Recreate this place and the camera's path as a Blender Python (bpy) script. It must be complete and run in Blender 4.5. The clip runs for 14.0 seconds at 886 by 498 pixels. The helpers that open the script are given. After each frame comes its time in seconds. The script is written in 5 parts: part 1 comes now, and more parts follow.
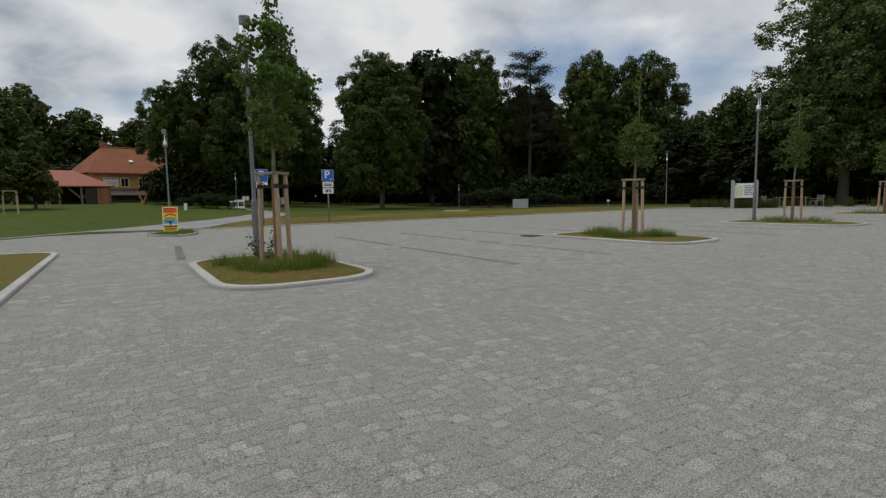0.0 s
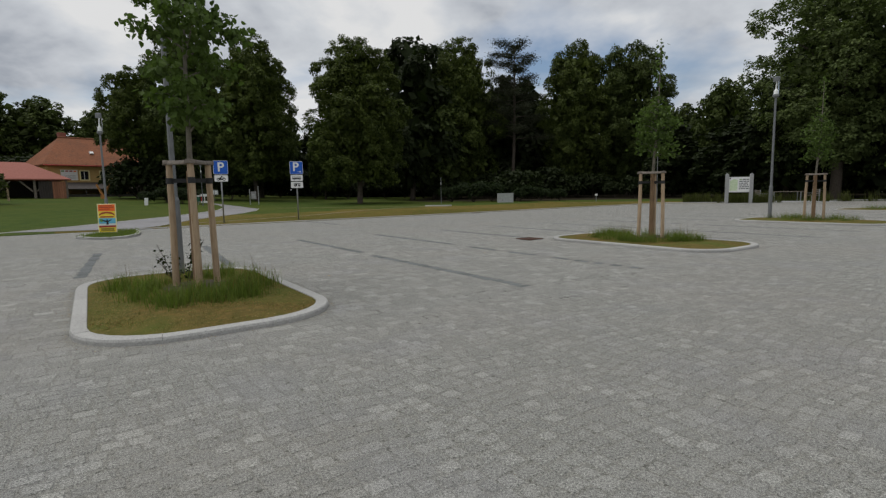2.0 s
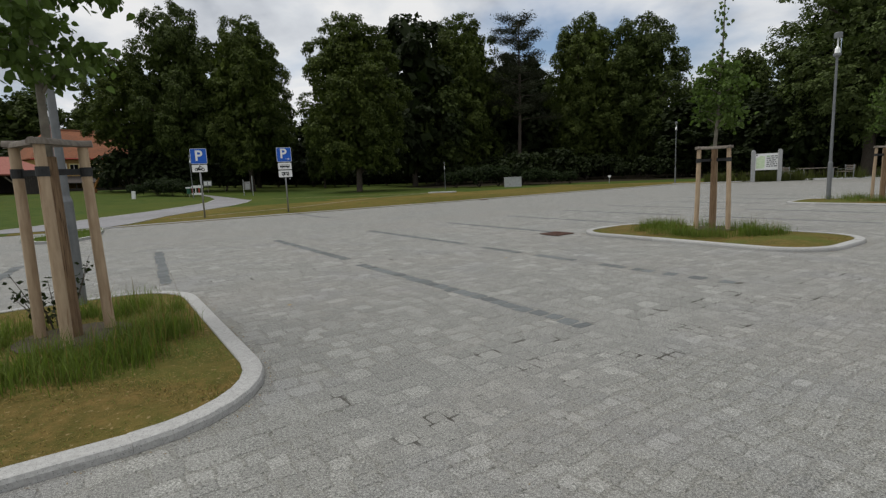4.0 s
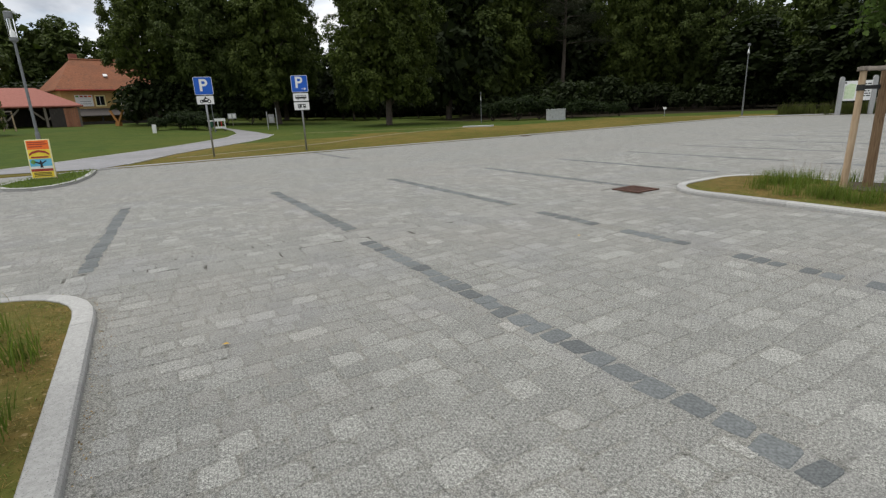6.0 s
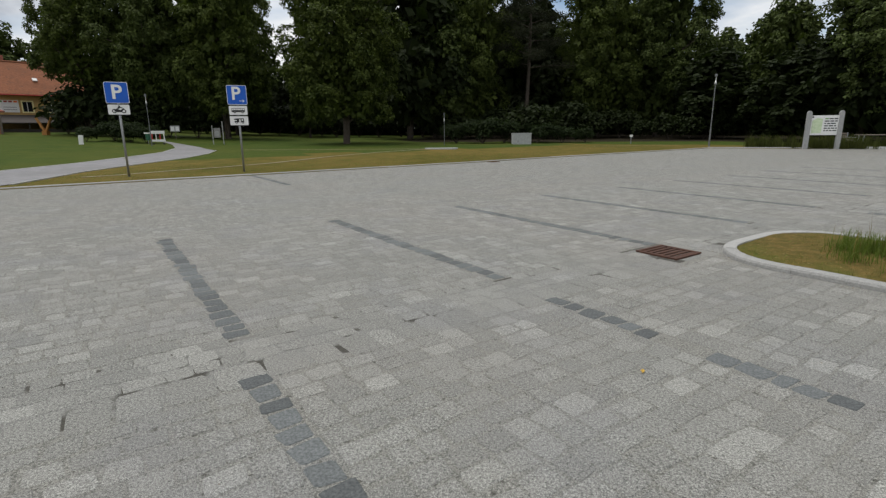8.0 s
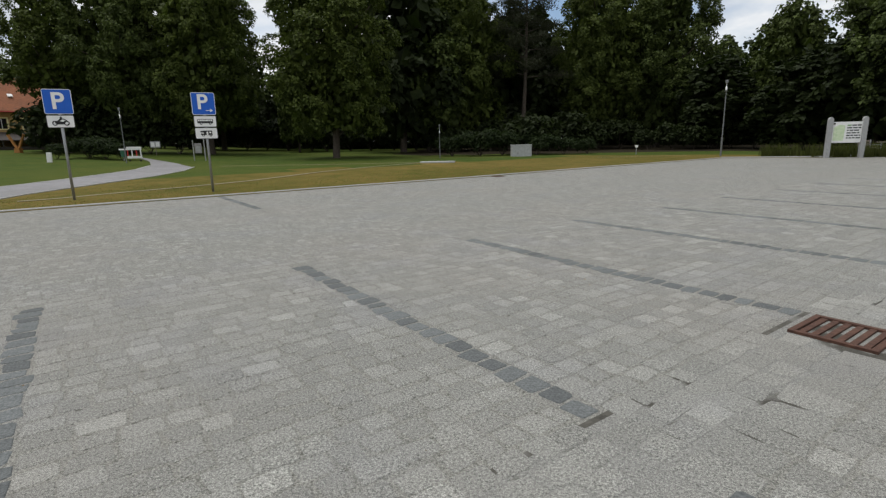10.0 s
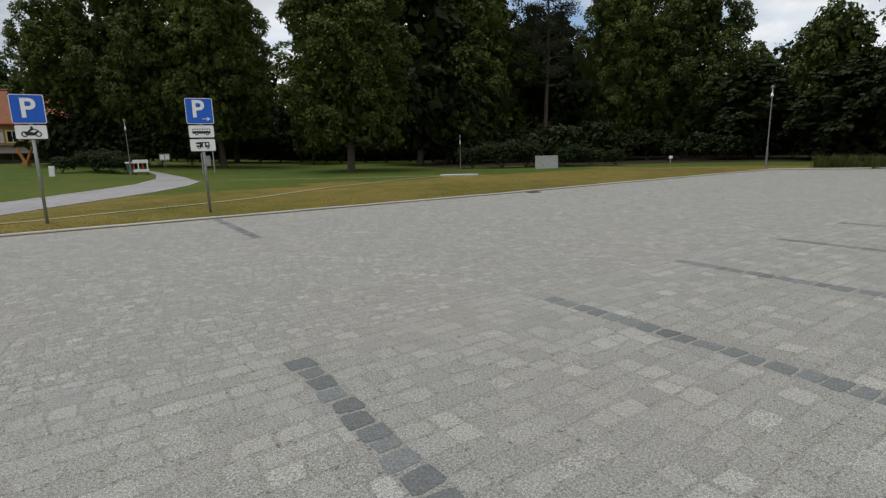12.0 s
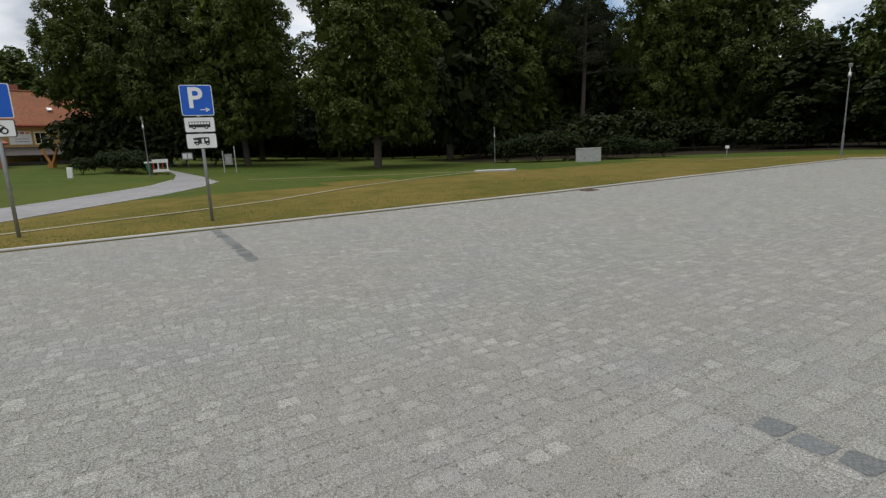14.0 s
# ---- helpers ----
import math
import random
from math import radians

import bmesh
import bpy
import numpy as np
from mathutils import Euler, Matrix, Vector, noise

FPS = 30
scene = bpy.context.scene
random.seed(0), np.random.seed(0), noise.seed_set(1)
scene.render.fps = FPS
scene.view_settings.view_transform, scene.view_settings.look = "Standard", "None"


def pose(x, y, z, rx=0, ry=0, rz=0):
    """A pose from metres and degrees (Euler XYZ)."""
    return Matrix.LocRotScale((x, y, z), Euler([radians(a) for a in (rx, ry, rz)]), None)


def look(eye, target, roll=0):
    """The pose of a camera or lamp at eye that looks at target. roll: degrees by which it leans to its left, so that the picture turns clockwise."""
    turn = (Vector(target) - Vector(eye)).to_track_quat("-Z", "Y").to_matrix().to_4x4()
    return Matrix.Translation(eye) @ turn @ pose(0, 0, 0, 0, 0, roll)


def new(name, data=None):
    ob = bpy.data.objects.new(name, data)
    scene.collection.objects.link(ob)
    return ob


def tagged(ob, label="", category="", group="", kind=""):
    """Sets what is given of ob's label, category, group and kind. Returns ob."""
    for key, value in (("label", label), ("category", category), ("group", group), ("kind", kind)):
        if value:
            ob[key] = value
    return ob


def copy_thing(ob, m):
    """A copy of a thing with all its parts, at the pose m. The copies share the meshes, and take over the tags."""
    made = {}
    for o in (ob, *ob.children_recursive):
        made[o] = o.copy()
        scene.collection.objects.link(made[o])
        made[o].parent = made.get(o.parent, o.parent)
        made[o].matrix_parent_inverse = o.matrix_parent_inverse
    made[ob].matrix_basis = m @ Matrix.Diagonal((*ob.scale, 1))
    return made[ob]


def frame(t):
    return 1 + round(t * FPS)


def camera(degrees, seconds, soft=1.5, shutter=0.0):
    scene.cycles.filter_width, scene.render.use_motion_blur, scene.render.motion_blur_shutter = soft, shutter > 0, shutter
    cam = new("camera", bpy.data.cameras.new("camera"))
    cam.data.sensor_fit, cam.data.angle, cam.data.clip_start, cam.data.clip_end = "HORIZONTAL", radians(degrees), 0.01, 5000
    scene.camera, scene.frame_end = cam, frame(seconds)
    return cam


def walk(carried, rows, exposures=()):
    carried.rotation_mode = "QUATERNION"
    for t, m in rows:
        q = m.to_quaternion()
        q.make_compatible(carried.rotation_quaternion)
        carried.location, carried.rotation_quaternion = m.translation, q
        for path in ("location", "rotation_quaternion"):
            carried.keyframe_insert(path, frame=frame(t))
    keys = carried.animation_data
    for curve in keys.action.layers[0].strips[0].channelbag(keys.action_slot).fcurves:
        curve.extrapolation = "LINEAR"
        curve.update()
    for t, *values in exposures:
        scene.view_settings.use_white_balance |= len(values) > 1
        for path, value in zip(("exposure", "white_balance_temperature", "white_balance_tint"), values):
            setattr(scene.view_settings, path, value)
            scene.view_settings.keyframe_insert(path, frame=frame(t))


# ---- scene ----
cam = camera(82.0, 14.0, soft=1.3)
PATH = [
    (0, (1.276, 0.587, 1.180), (1.057, 2.566, 0.984), -1.1),
    (0.5, (1.241, 1.177, 1.188), (1.015, 3.149, 0.936), -1.9),
    (1, (1.140, 1.787, 1.222), (0.985, 3.761, 0.935), -1.9),
    (1.5, (1.084, 2.413, 1.250), (0.955, 4.392, 0.987), -1.9),
    (2, (0.978, 3.027, 1.255), (0.833, 5.010, 1.032), -1.1),
    (2.5, (0.951, 3.657, 1.250), (0.775, 5.634, 1.003), -1.2),
    (3, (0.889, 4.282, 1.257), (0.699, 6.256, 1.001), -2.1),
    (3.2, (0.865, 4.518, 1.268), (0.703, 6.495, 1.014), -2.4),
    (5.3, (0.521, 7.092, 1.322), (0.349, 9.045, 0.928), -2.7),
    (5.5, (0.492, 7.341, 1.337), (0.311, 9.288, 0.918), -2.2),
    (6, (0.452, 7.962, 1.342), (0.155, 9.868, 0.816), -2.6),
    (6.5, (0.351, 8.613, 1.352), (0.09, 10.505, 0.757), -2.0),
    (7, (0.322, 9.245, 1.396), (0.081, 11.164, 0.887), -2.6),
    (7.5, (0.188, 9.875, 1.387), (-0.025, 11.808, 0.922), -1.7),
    (8, (0.112, 10.504, 1.395), (-0.027, 12.445, 0.936), -0.6),
    (8.2, (0.076, 10.741, 1.429), (-0.034, 12.685, 0.976), -0.5),
    (10.3, (-0.318, 13.212, 1.33), (-0.435, 15.166, 0.92), -1.3),
    (10.5, (-0.367, 13.437, 1.355), (-0.479, 15.392, 0.948), -1.1),
    (11, (-0.54, 14.048, 1.361), (-0.597, 16.015, 1.002), -0.6),
    (11.5, (-0.663, 14.639, 1.368), (-0.793, 16.6, 0.995), -1.0),
    (12, (-0.885, 15.113, 1.371), (-1.052, 17.072, 1.002), -1.5),
    (12.5, (-1.052, 15.647, 1.352), (-1.251, 17.601, 0.97), -2.5),
    (13, (-1.264, 16.2, 1.335), (-1.485, 18.145, 0.922), -1.8),
    (13.5, (-1.364, 16.819, 1.344), (-1.601, 18.758, 0.913), -1.9),
    (14, (-1.451, 17.413, 1.347), (-1.725, 19.356, 0.962), -2.5),
]
walk(cam, [(t, look(*p)) for t, *p in PATH],
     exposures=[(0, -0.19), (0.5, -0.13), (1, -0.11), (1.5, -0.19), (2, -0.23), (2.5, -0.13), (3, -0.08), (5.3, 0.10), (6, 0.32), (6.5, 0.38), (7.2, 0.20), (8, 0.10), (10.5, 0.16), (12, 0.16), (13, 0.24), (14, 0.22)])

# ---- sky and sun: broken cloud, high hazy sun ----
SUN_EL, SUN_AZ = radians(72), radians(275)
world = bpy.data.worlds.new("cloudy_sky")
scene.world = world
world.use_nodes = True
wt = world.node_tree
wt.nodes.clear()


def wnode(kind, **kw):
    n = wt.nodes.new(kind)
    for k, v in kw.items():
        n.inputs[k].default_value = v
    return n


w_out = wt.nodes.new("ShaderNodeOutputWorld")
w_sky = wt.nodes.new("ShaderNodeTexSky")
w_sky.sky_type, w_sky.sun_disc = "NISHITA", False
w_sky.sun_elevation, w_sky.sun_rotation = SUN_EL, SUN_AZ
w_skybg = wnode("ShaderNodeBackground", Strength=0.11)
w_cloudbg = wnode("ShaderNodeBackground", Strength=0.75)
w_mix = wt.nodes.new("ShaderNodeMixShader")
w_co = wt.nodes.new("ShaderNodeTexCoord")
# the cloud deck lies on a plane overhead, so it flattens towards the horizon
w_sep = wt.nodes.new("ShaderNodeSeparateXYZ")
w_low = wt.nodes.new("ShaderNodeMath")
w_low.operation, w_low.inputs[1].default_value = "ADD", 0.34
w_up = wt.nodes.new("ShaderNodeMath")
w_up.operation, w_up.inputs[1].default_value = "MAXIMUM", 0.10
w_div = wt.nodes.new("ShaderNodeVectorMath")
w_div.operation = "DIVIDE"
w_com = wt.nodes.new("ShaderNodeCombineXYZ")
w_map = wnode("ShaderNodeMapping", Location=(3.7, 1.9, 0.4))
w_cover = wnode("ShaderNodeTexNoise", Scale=1.5, Detail=6.0, Roughness=0.5, Distortion=0.2)
w_shade = wnode("ShaderNodeTexNoise", Scale=2.6, Detail=6.0, Roughness=0.5, Distortion=0.15)
w_r1 = wt.nodes.new("ShaderNodeValToRGB")
w_r1.color_ramp.elements[0].position, w_r1.color_ramp.elements[1].position = 0.30, 0.46
w_r2 = wt.nodes.new("ShaderNodeValToRGB")
e = w_r2.color_ramp.elements
e[0].position, e[0].color = 0.33, (0.53, 0.575, 0.65, 1)
e[1].position, e[1].color = 0.58, (1.13, 1.135, 1.14, 1)
m1 = e.new(0.40)
m1.color = (0.745, 0.785, 0.85, 1)
m2 = e.new(0.48)
m2.color = (0.905, 0.945, 1.0, 1)
for a, b in ((w_co.outputs["Generated"], w_sep.inputs[0]), (w_sep.outputs[2], w_low.inputs[0]), (w_low.outputs[0], w_up.inputs[0]),
             (w_up.outputs[0], w_com.inputs[0]), (w_up.outputs[0], w_com.inputs[1]), (w_up.outputs[0], w_com.inputs[2]),
             (w_co.outputs["Generated"], w_div.inputs[0]), (w_com.outputs[0], w_div.inputs[1]), (w_div.outputs[0], w_map.inputs["Vector"]), (w_map.outputs[0], w_cover.inputs["Vector"]),
             (w_map.outputs[0], w_shade.inputs["Vector"]), (w_cover.outputs[0], w_r1.inputs[0]),
             (w_shade.outputs[0], w_r2.inputs[0]), (w_r2.outputs[0], w_cloudbg.inputs[0]),
             (w_sky.outputs[0], w_skybg.inputs[0]), (w_r1.outputs[0], w_mix.inputs[0]),
             (w_skybg.outputs[0], w_mix.inputs[1]), (w_cloudbg.outputs[0], w_mix.inputs[2]),
             (w_mix.outputs[0], w_out.inputs[0])):
    wt.links.new(a, b)

sun = new("sun", bpy.data.lights.new("sun", "SUN"))
sun.data.energy, sun.data.angle, sun.data.color = 2.0, radians(40), (1.0, 0.975, 0.935)
s_dir = Vector((math.sin(SUN_AZ) * math.cos(SUN_EL), math.cos(SUN_AZ) * math.cos(SUN_EL), math.sin(SUN_EL)))
sun.matrix_world = look(s_dir * 60, (0, 0, 0))


# ---- materials ----
def material(name, c1, c2, scale=8.0, rough=0.8, metal=0.0, bump=0.3, bump_scale=60.0, spots=None, vary=0.0, big=None,
             stretch=(1, 1, 1), island=False, spec=0.4, pale=0.0, span=(0.32, 0.68), grit=0.0, tint=None):
    """Two colours mixed by noise, a fine relief, an optional large-scale tint, spots, and a change from piece to piece."""
    m = bpy.data.materials.new(name)
    m.use_nodes = True
    t = m.node_tree
    p = t.nodes["Principled BSDF"]
    p.inputs["Roughness"].default_value, p.inputs["Metallic"].default_value = rough, metal
    co = t.nodes.new("ShaderNodeTexCoord")
    mp = t.nodes.new("ShaderNodeMapping")
    mp.inputs["Scale"].default_value = stretch
    t.links.new(co.outputs["Object"], mp.inputs[0])

    def tex(s, d=4.0, r=0.6):
        n = t.nodes.new("ShaderNodeTexNoise")
        n.inputs["Scale"].default_value, n.inputs["Detail"].default_value, n.inputs["Roughness"].default_value = s, d, r
        t.links.new(mp.outputs[0], n.inputs["Vector"])
        return n

    def ramp(src, lo, hi):
        n = t.nodes.new("ShaderNodeMapRange")
        n.inputs[1].default_value, n.inputs[2].default_value = lo, hi
        t.links.new(src, n.inputs[0])
        return n.outputs[0]

    def mix(f, a, b, kind="MIX"):
        n = t.nodes.new("ShaderNodeMix")
        n.data_type, n.blend_type = "RGBA", kind
        for i, s in ((0, f), (6, a), (7, b)):
            if isinstance(s, bpy.types.NodeSocket):
                t.links.new(s, n.inputs[i])
            else:
                n.inputs[i].default_value = s if i == 0 else (*s, 1)
        return n.outputs[2]

    p.inputs["Specular IOR Level"].default_value = spec
    col = mix(ramp(tex(scale).outputs[0], *span), c1, c2)
    if big:
        col = mix(ramp(tex(big[0], 3.0).outputs[0], 0.42, 0.66), col, mix(0.75 if big[0] < 0.3 or big[0] > 0.5 else 0.4, col, big[1]))
    if tint:
        col = mix(ramp(tex(tint[0], 3.0, 0.55).outputs[0], 0.50, 0.66), col, mix(0.22, col, tint[1]))
    if spots:
        col = mix(ramp(tex(spots[0], 2.0, 0.5).outputs[0], spots[2], spots[2] + 0.08), col, spots[1])
    if grit:
        gk = mix(ramp(tex(230, 2.0, 0.5).outputs[0], 0.38, 0.62), (1 - grit,) * 3, (1 + grit,) * 3)
        col = mix(1.0, col, gk, "MULTIPLY")
    if vary:
        if island:
            src = t.nodes.new("ShaderNodeNewGeometry").outputs["Random Per Island"]
        else:
            src = t.nodes.new("ShaderNodeObjectInfo").outputs["Random"]
        if pale:
            pw = t.nodes.new("ShaderNodeMath")
            pw.operation = "POWER"
            pw.inputs[1].default_value = 14.0
            t.links.new(src, pw.inputs[0])
            mu = t.nodes.new("ShaderNodeMath")
            mu.operation = "MULTIPLY_ADD"
            mu.inputs[1].default_value, mu.inputs[2].default_value = pale, 0.0
            t.links.new(pw.outputs[0], mu.inputs[0])
            ad_ = t.nodes.new("ShaderNodeMath")
            ad_.operation = "MULTIPLY_ADD"
            ad_.inputs[1].default_value = 2 * vary
            t.links.new(src, ad_.inputs[0])
            t.links.new(mu.outputs[0], ad_.inputs[2])
            src = ad_.outputs[0]
            n = t.nodes.new("ShaderNodeMath")
            n.inputs[1].default_value = 1 - vary
            t.links.new(src, n.inputs[0])
        else:
            n = t.nodes.new("ShaderNodeMapRange")
            n.inputs[3].default_value, n.inputs[4].default_value = 1 - vary, 1 + vary
            t.links.new(src, n.inputs[0])
        v = t.nodes.new("ShaderNodeVectorMath")
        v.operation = "SCALE"
        t.links.new(col, v.inputs[0])
        t.links.new(n.outputs[0], v.inputs["Scale"])
        col = v.outputs[0]
    if isinstance(col, bpy.types.NodeSocket):
        t.links.new(col, p.inputs["Base Color"])
    if bump:
        b = t.nodes.new("ShaderNodeBump")
        b.inputs["Strength"].default_value, b.inputs["Distance"].default_value = bump, 0.01
        t.links.new(tex(bump_scale, 3.0).outputs[0], b.inputs["Height"])
        t.links.new(b.outputs[0], p.inputs["Normal"])
    return m


M_stone = material("granite_sett", (0.135, 0.134, 0.123), (0.316, 0.315, 0.287), 80, 0.88, bump=0.7, bump_scale=120,
                   spots=(65, (0.093, 0.094, 0.085), 0.62), vary=0.11, pale=0.16, span=(0.36, 0.64), grit=0.46, island=True, big=(0.35, (0.238, 0.225, 0.202)), tint=(1.1, (0.210, 0.213, 0.225)))
M_stone_one = material("granite_sett_single", (0.135, 0.134, 0.123), (0.316, 0.315, 0.287), 80, 0.88, bump=0.7, bump_scale=120,
                   spots=(65, (0.093, 0.094, 0.085), 0.62), vary=0.11, pale=0.16, span=(0.36, 0.64), grit=0.46)
M_dark = material("basalt_sett", (0.073, 0.080, 0.080), (0.149, 0.158, 0.158), 60, 0.85, bump=0.6, bump_scale=90, vary=0.24, span=(0.36, 0.64))
M_joint = material("joint_grit", (0.129, 0.128, 0.114), (0.270, 0.266, 0.238), 80, 0.95, bump=0.7, bump_scale=120,
                   spots=(26, (0.093, 0.091, 0.078), 0.62), big=(0.35, (0.229, 0.216, 0.192)), span=(0.36, 0.64), grit=0.44, tint=(1.1, (0.195, 0.197, 0.209)))
M_crack = material("open_joint_soil", (0.136, 0.136, 0.125), (0.284, 0.281, 0.260), 80, 0.95, bump=0.8, bump_scale=90, spots=(3.5, (0.062, 0.058, 0.048), 0.55), grit=0.35)
M_kerb = material("granite_kerb", (0.290, 0.287, 0.270), (0.392, 0.386, 0.369), 40, 0.75, bump=0.3, bump_scale=160,
                  spots=(140, (0.158, 0.158, 0.154), 0.60), vary=0.10)
M_path = material("path_paving", (0.190, 0.187, 0.191), (0.253, 0.248, 0.253), 3, 0.9, bump=0.5, bump_scale=140, big=(0.3, (0.158, 0.155, 0.151)))
M_lawn = material("lawn", (0.031, 0.057, 0.008), (0.060, 0.085, 0.014), 1.6, 0.95, bump=1.0, bump_scale=55,
                  big=(0.09, (0.078, 0.088, 0.016)), spots=(9, (0.082, 0.068, 0.017), 0.66), spec=0.1)
M_drylawn = material("dry_lawn", (0.071, 0.071, 0.012), (0.136, 0.105, 0.025), 1.3, 0.95, bump=1.0, bump_scale=55,
                     big=(0.16, (0.170, 0.119, 0.034)), spots=(6, (0.061, 0.068, 0.011), 0.62), spec=0.1)
M_bed = material("island_turf", (0.078, 0.070, 0.017), (0.161, 0.109, 0.035), 9, 0.95, bump=1.0, bump_scale=70,
                 spots=(30, (0.239, 0.177, 0.083), 0.64), big=(0.9, (0.073, 0.099, 0.017)), spec=0.1)
M_dry = material("dry_grass_blade", (0.125, 0.106, 0.023), (0.230, 0.158, 0.048), 4, 0.7, bump=0, vary=0.2, island=True, spec=0.15)
M_soil = material("soil", (0.040, 0.030, 0.019), (0.076, 0.059, 0.037), 12, 0.95, bump=1.0, bump_scale=50)
# litter brown taken near black, holding the wood's shade in its colour
M_woodfloor = material("wood_floor_litter_shade", (0.014, 0.012, 0.007), (0.034, 0.027, 0.015), 5, 0.95, bump=1.0, bump_scale=30, spec=0.1)
M_wood = material("peeled_wood", (0.323, 0.228, 0.141), (0.448, 0.335, 0.219), 6, 0.75, bump=0.4, bump_scale=40, stretch=(6, 6, 0.8),
                  spots=(5, (0.251, 0.155, 0.082), 0.66), vary=0.1)
M_oldwood = material("weathered_wood", (0.128, 0.108, 0.088), (0.232, 0.200, 0.164), 6, 0.85, bump=0.5, bump_scale=40, stretch=(5, 5, 1))
M_play = material("orange_timber", (0.30, 0.13, 0.03), (0.42, 0.20, 0.06), 6, 0.75, bump=0.4, stretch=(5, 5, 1))
M_strap = material("black_strap", (0.015, 0.015, 0.015), (0.03, 0.03, 0.03), 30, 0.7, bump=0.3)
M_reed = material("reed_wrap", (0.170, 0.100, 0.055), (0.310, 0.210, 0.120), 8, 0.9, bump=1.0, bump_scale=40, stretch=(12, 12, 0.6),
                  spots=(6, (0.080, 0.050, 0.030), 0.62))
M_bark = material("bark", (0.048, 0.038, 0.029), (0.100, 0.080, 0.062), 8, 0.95, bump=1.0, bump_scale=22, stretch=(3, 3, 0.6))
M_ybark = material("young_bark", (0.12, 0.105, 0.08), (0.20, 0.18, 0.14), 10, 0.85, bump=0.5, bump_scale=40)
M_steel = material("galvanised_steel", (0.264, 0.272, 0.276), (0.344, 0.352, 0.356), 14, 0.5, 0.55, bump=0.1)
M_lampgrey = material("lamp_grey_paint", (0.152, 0.160, 0.164), (0.200, 0.208, 0.212), 9, 0.5, 0.3, bump=0.1)
M_white = material("white_sheet", (0.72, 0.72, 0.70), (0.80, 0.80, 0.78), 6, 0.45, bump=0.05)
M_signblue = material("sign_blue", (0.002, 0.088, 0.47), (0.004, 0.102, 0.53), 5, 0.4, bump=0.03)
M_black = material("sign_black", (0.012, 0.012, 0.012), (0.02, 0.02, 0.02), 9, 0.5, bump=0)
M_postgrey = material("pale_painted_post", (0.288, 0.292, 0.288), (0.368, 0.372, 0.364), 8, 0.65, bump=0.2)
M_concrete = material("pale_concrete", (0.336, 0.344, 0.340), (0.424, 0.432, 0.424), 7, 0.85, bump=0.4, bump_scale=80, spots=(4, (0.272, 0.272, 0.264), 0.66))
M_rust = material("rusty_iron", (0.055, 0.027, 0.019), (0.115, 0.055, 0.036), 25, 0.8, 0.2, bump=0.5)
M_hole = material("drain_shaft", (0.01, 0.01, 0.01), (0.02, 0.02, 0.02), 10, 0.95, bump=0.2)
M_roof = material("red_clay_tiles", (0.184, 0.074, 0.038), (0.280, 0.118, 0.066), 5, 0.9, bump=0.6, bump_scale=9, stretch=(1, 1, 3),
                  big=(0.35, (0.136, 0.068, 0.042)), spots=(3, (0.128, 0.072, 0.048), 0.60), spec=0.15)
M_roof2 = material("new_red_tiles", (0.240, 0.076, 0.053), (0.320, 0.112, 0.080), 6, 0.75, bump=0.6, bump_scale=9, stretch=(1, 1, 3))
M_yellow = material("yellow_render", (0.448, 0.288, 0.104), (0.528, 0.352, 0.136), 2, 0.9, bump=0.3, big=(0.4, (0.400, 0.264, 0.112)))
M_darkwood = material("dark_boarding", (0.036, 0.030, 0.028), (0.072, 0.060, 0.052), 6, 0.85, bump=0.5, stretch=(4, 4, 1))
M_redwood = material("reddish_boards", (0.28, 0.115, 0.065), (0.37, 0.17, 0.10), 6, 0.8, bump=0.4, stretch=(4, 4, 1), vary=0.15)
M_roofgrey = material("grey_roofing", (0.21, 0.20, 0.20), (0.30, 0.29, 0.285), 4, 0.8, bump=0.3)
M_orange = material("orange_print", (0.85, 0.14, 0.012), (0.90, 0.18, 0.02), 6, 0.5, bump=0)
M_yprint = material("yellow_print", (0.84, 0.60, 0.03), (0.88, 0.66, 0.06), 6, 0.5, bump=0)
M_paleyel = material("pale_yellow_frame", (0.80, 0.72, 0.36), (0.85, 0.78, 0.44), 6, 0.5, bump=0)
M_bluep = material("sky_blue_print", (0.10, 0.42, 0.62), (0.16, 0.5, 0.68), 6, 0.5, bump=0)
M_greenp = material("green_print", (0.10, 0.27, 0.05), (0.16, 0.34, 0.08), 6, 0.5, bump=0)
M_redp = material("dark_red_print", (0.30, 0.03, 0.02), (0.38, 0.05, 0.03), 6, 0.5, bump=0)
M_mapgreen = material("map_green_print", (0.48, 0.62, 0.36), (0.66, 0.74, 0.54), 7, 0.5, bump=0)
M_red = material("red_plastic", (0.45, 0.03, 0.025), (0.52, 0.05, 0.04), 6, 0.5, bump=0)
M_binGreen = material("green_bin_plastic", (0.02, 0.09, 0.05), (0.03, 0.12, 0.07), 6, 0.5, bump=0)
M_leafy = material("yellow_leaf", (0.42, 0.25, 0.03), (0.52, 0.33, 0.05), 20, 0.7, bump=0)


def leaf_material(name, c1, c2, vary=0.35, trans=0.25):
    m = material(name, c1, c2, 1.2, 0.6, bump=0, vary=vary, island=True, spec=0.1)
    t = m.node_tree
    p = t.nodes["Principled BSDF"]
    tr = t.nodes.new("ShaderNodeBsdfTranslucent")
    tr.inputs[0].default_value = (c2[0] * 1.3, c2[1] * 1.6, c2[2] * 0.8, 1)
    mx = t.nodes.new("ShaderNodeMixShader")
    mx.inputs[0].default_value = trans
    o = t.nodes["Material Output"]
    t.links.new(p.outputs[0], mx.inputs[1])
    t.links.new(tr.outputs[0], mx.inputs[2])
    t.links.new(mx.outputs[0], o.inputs[0])
    return m


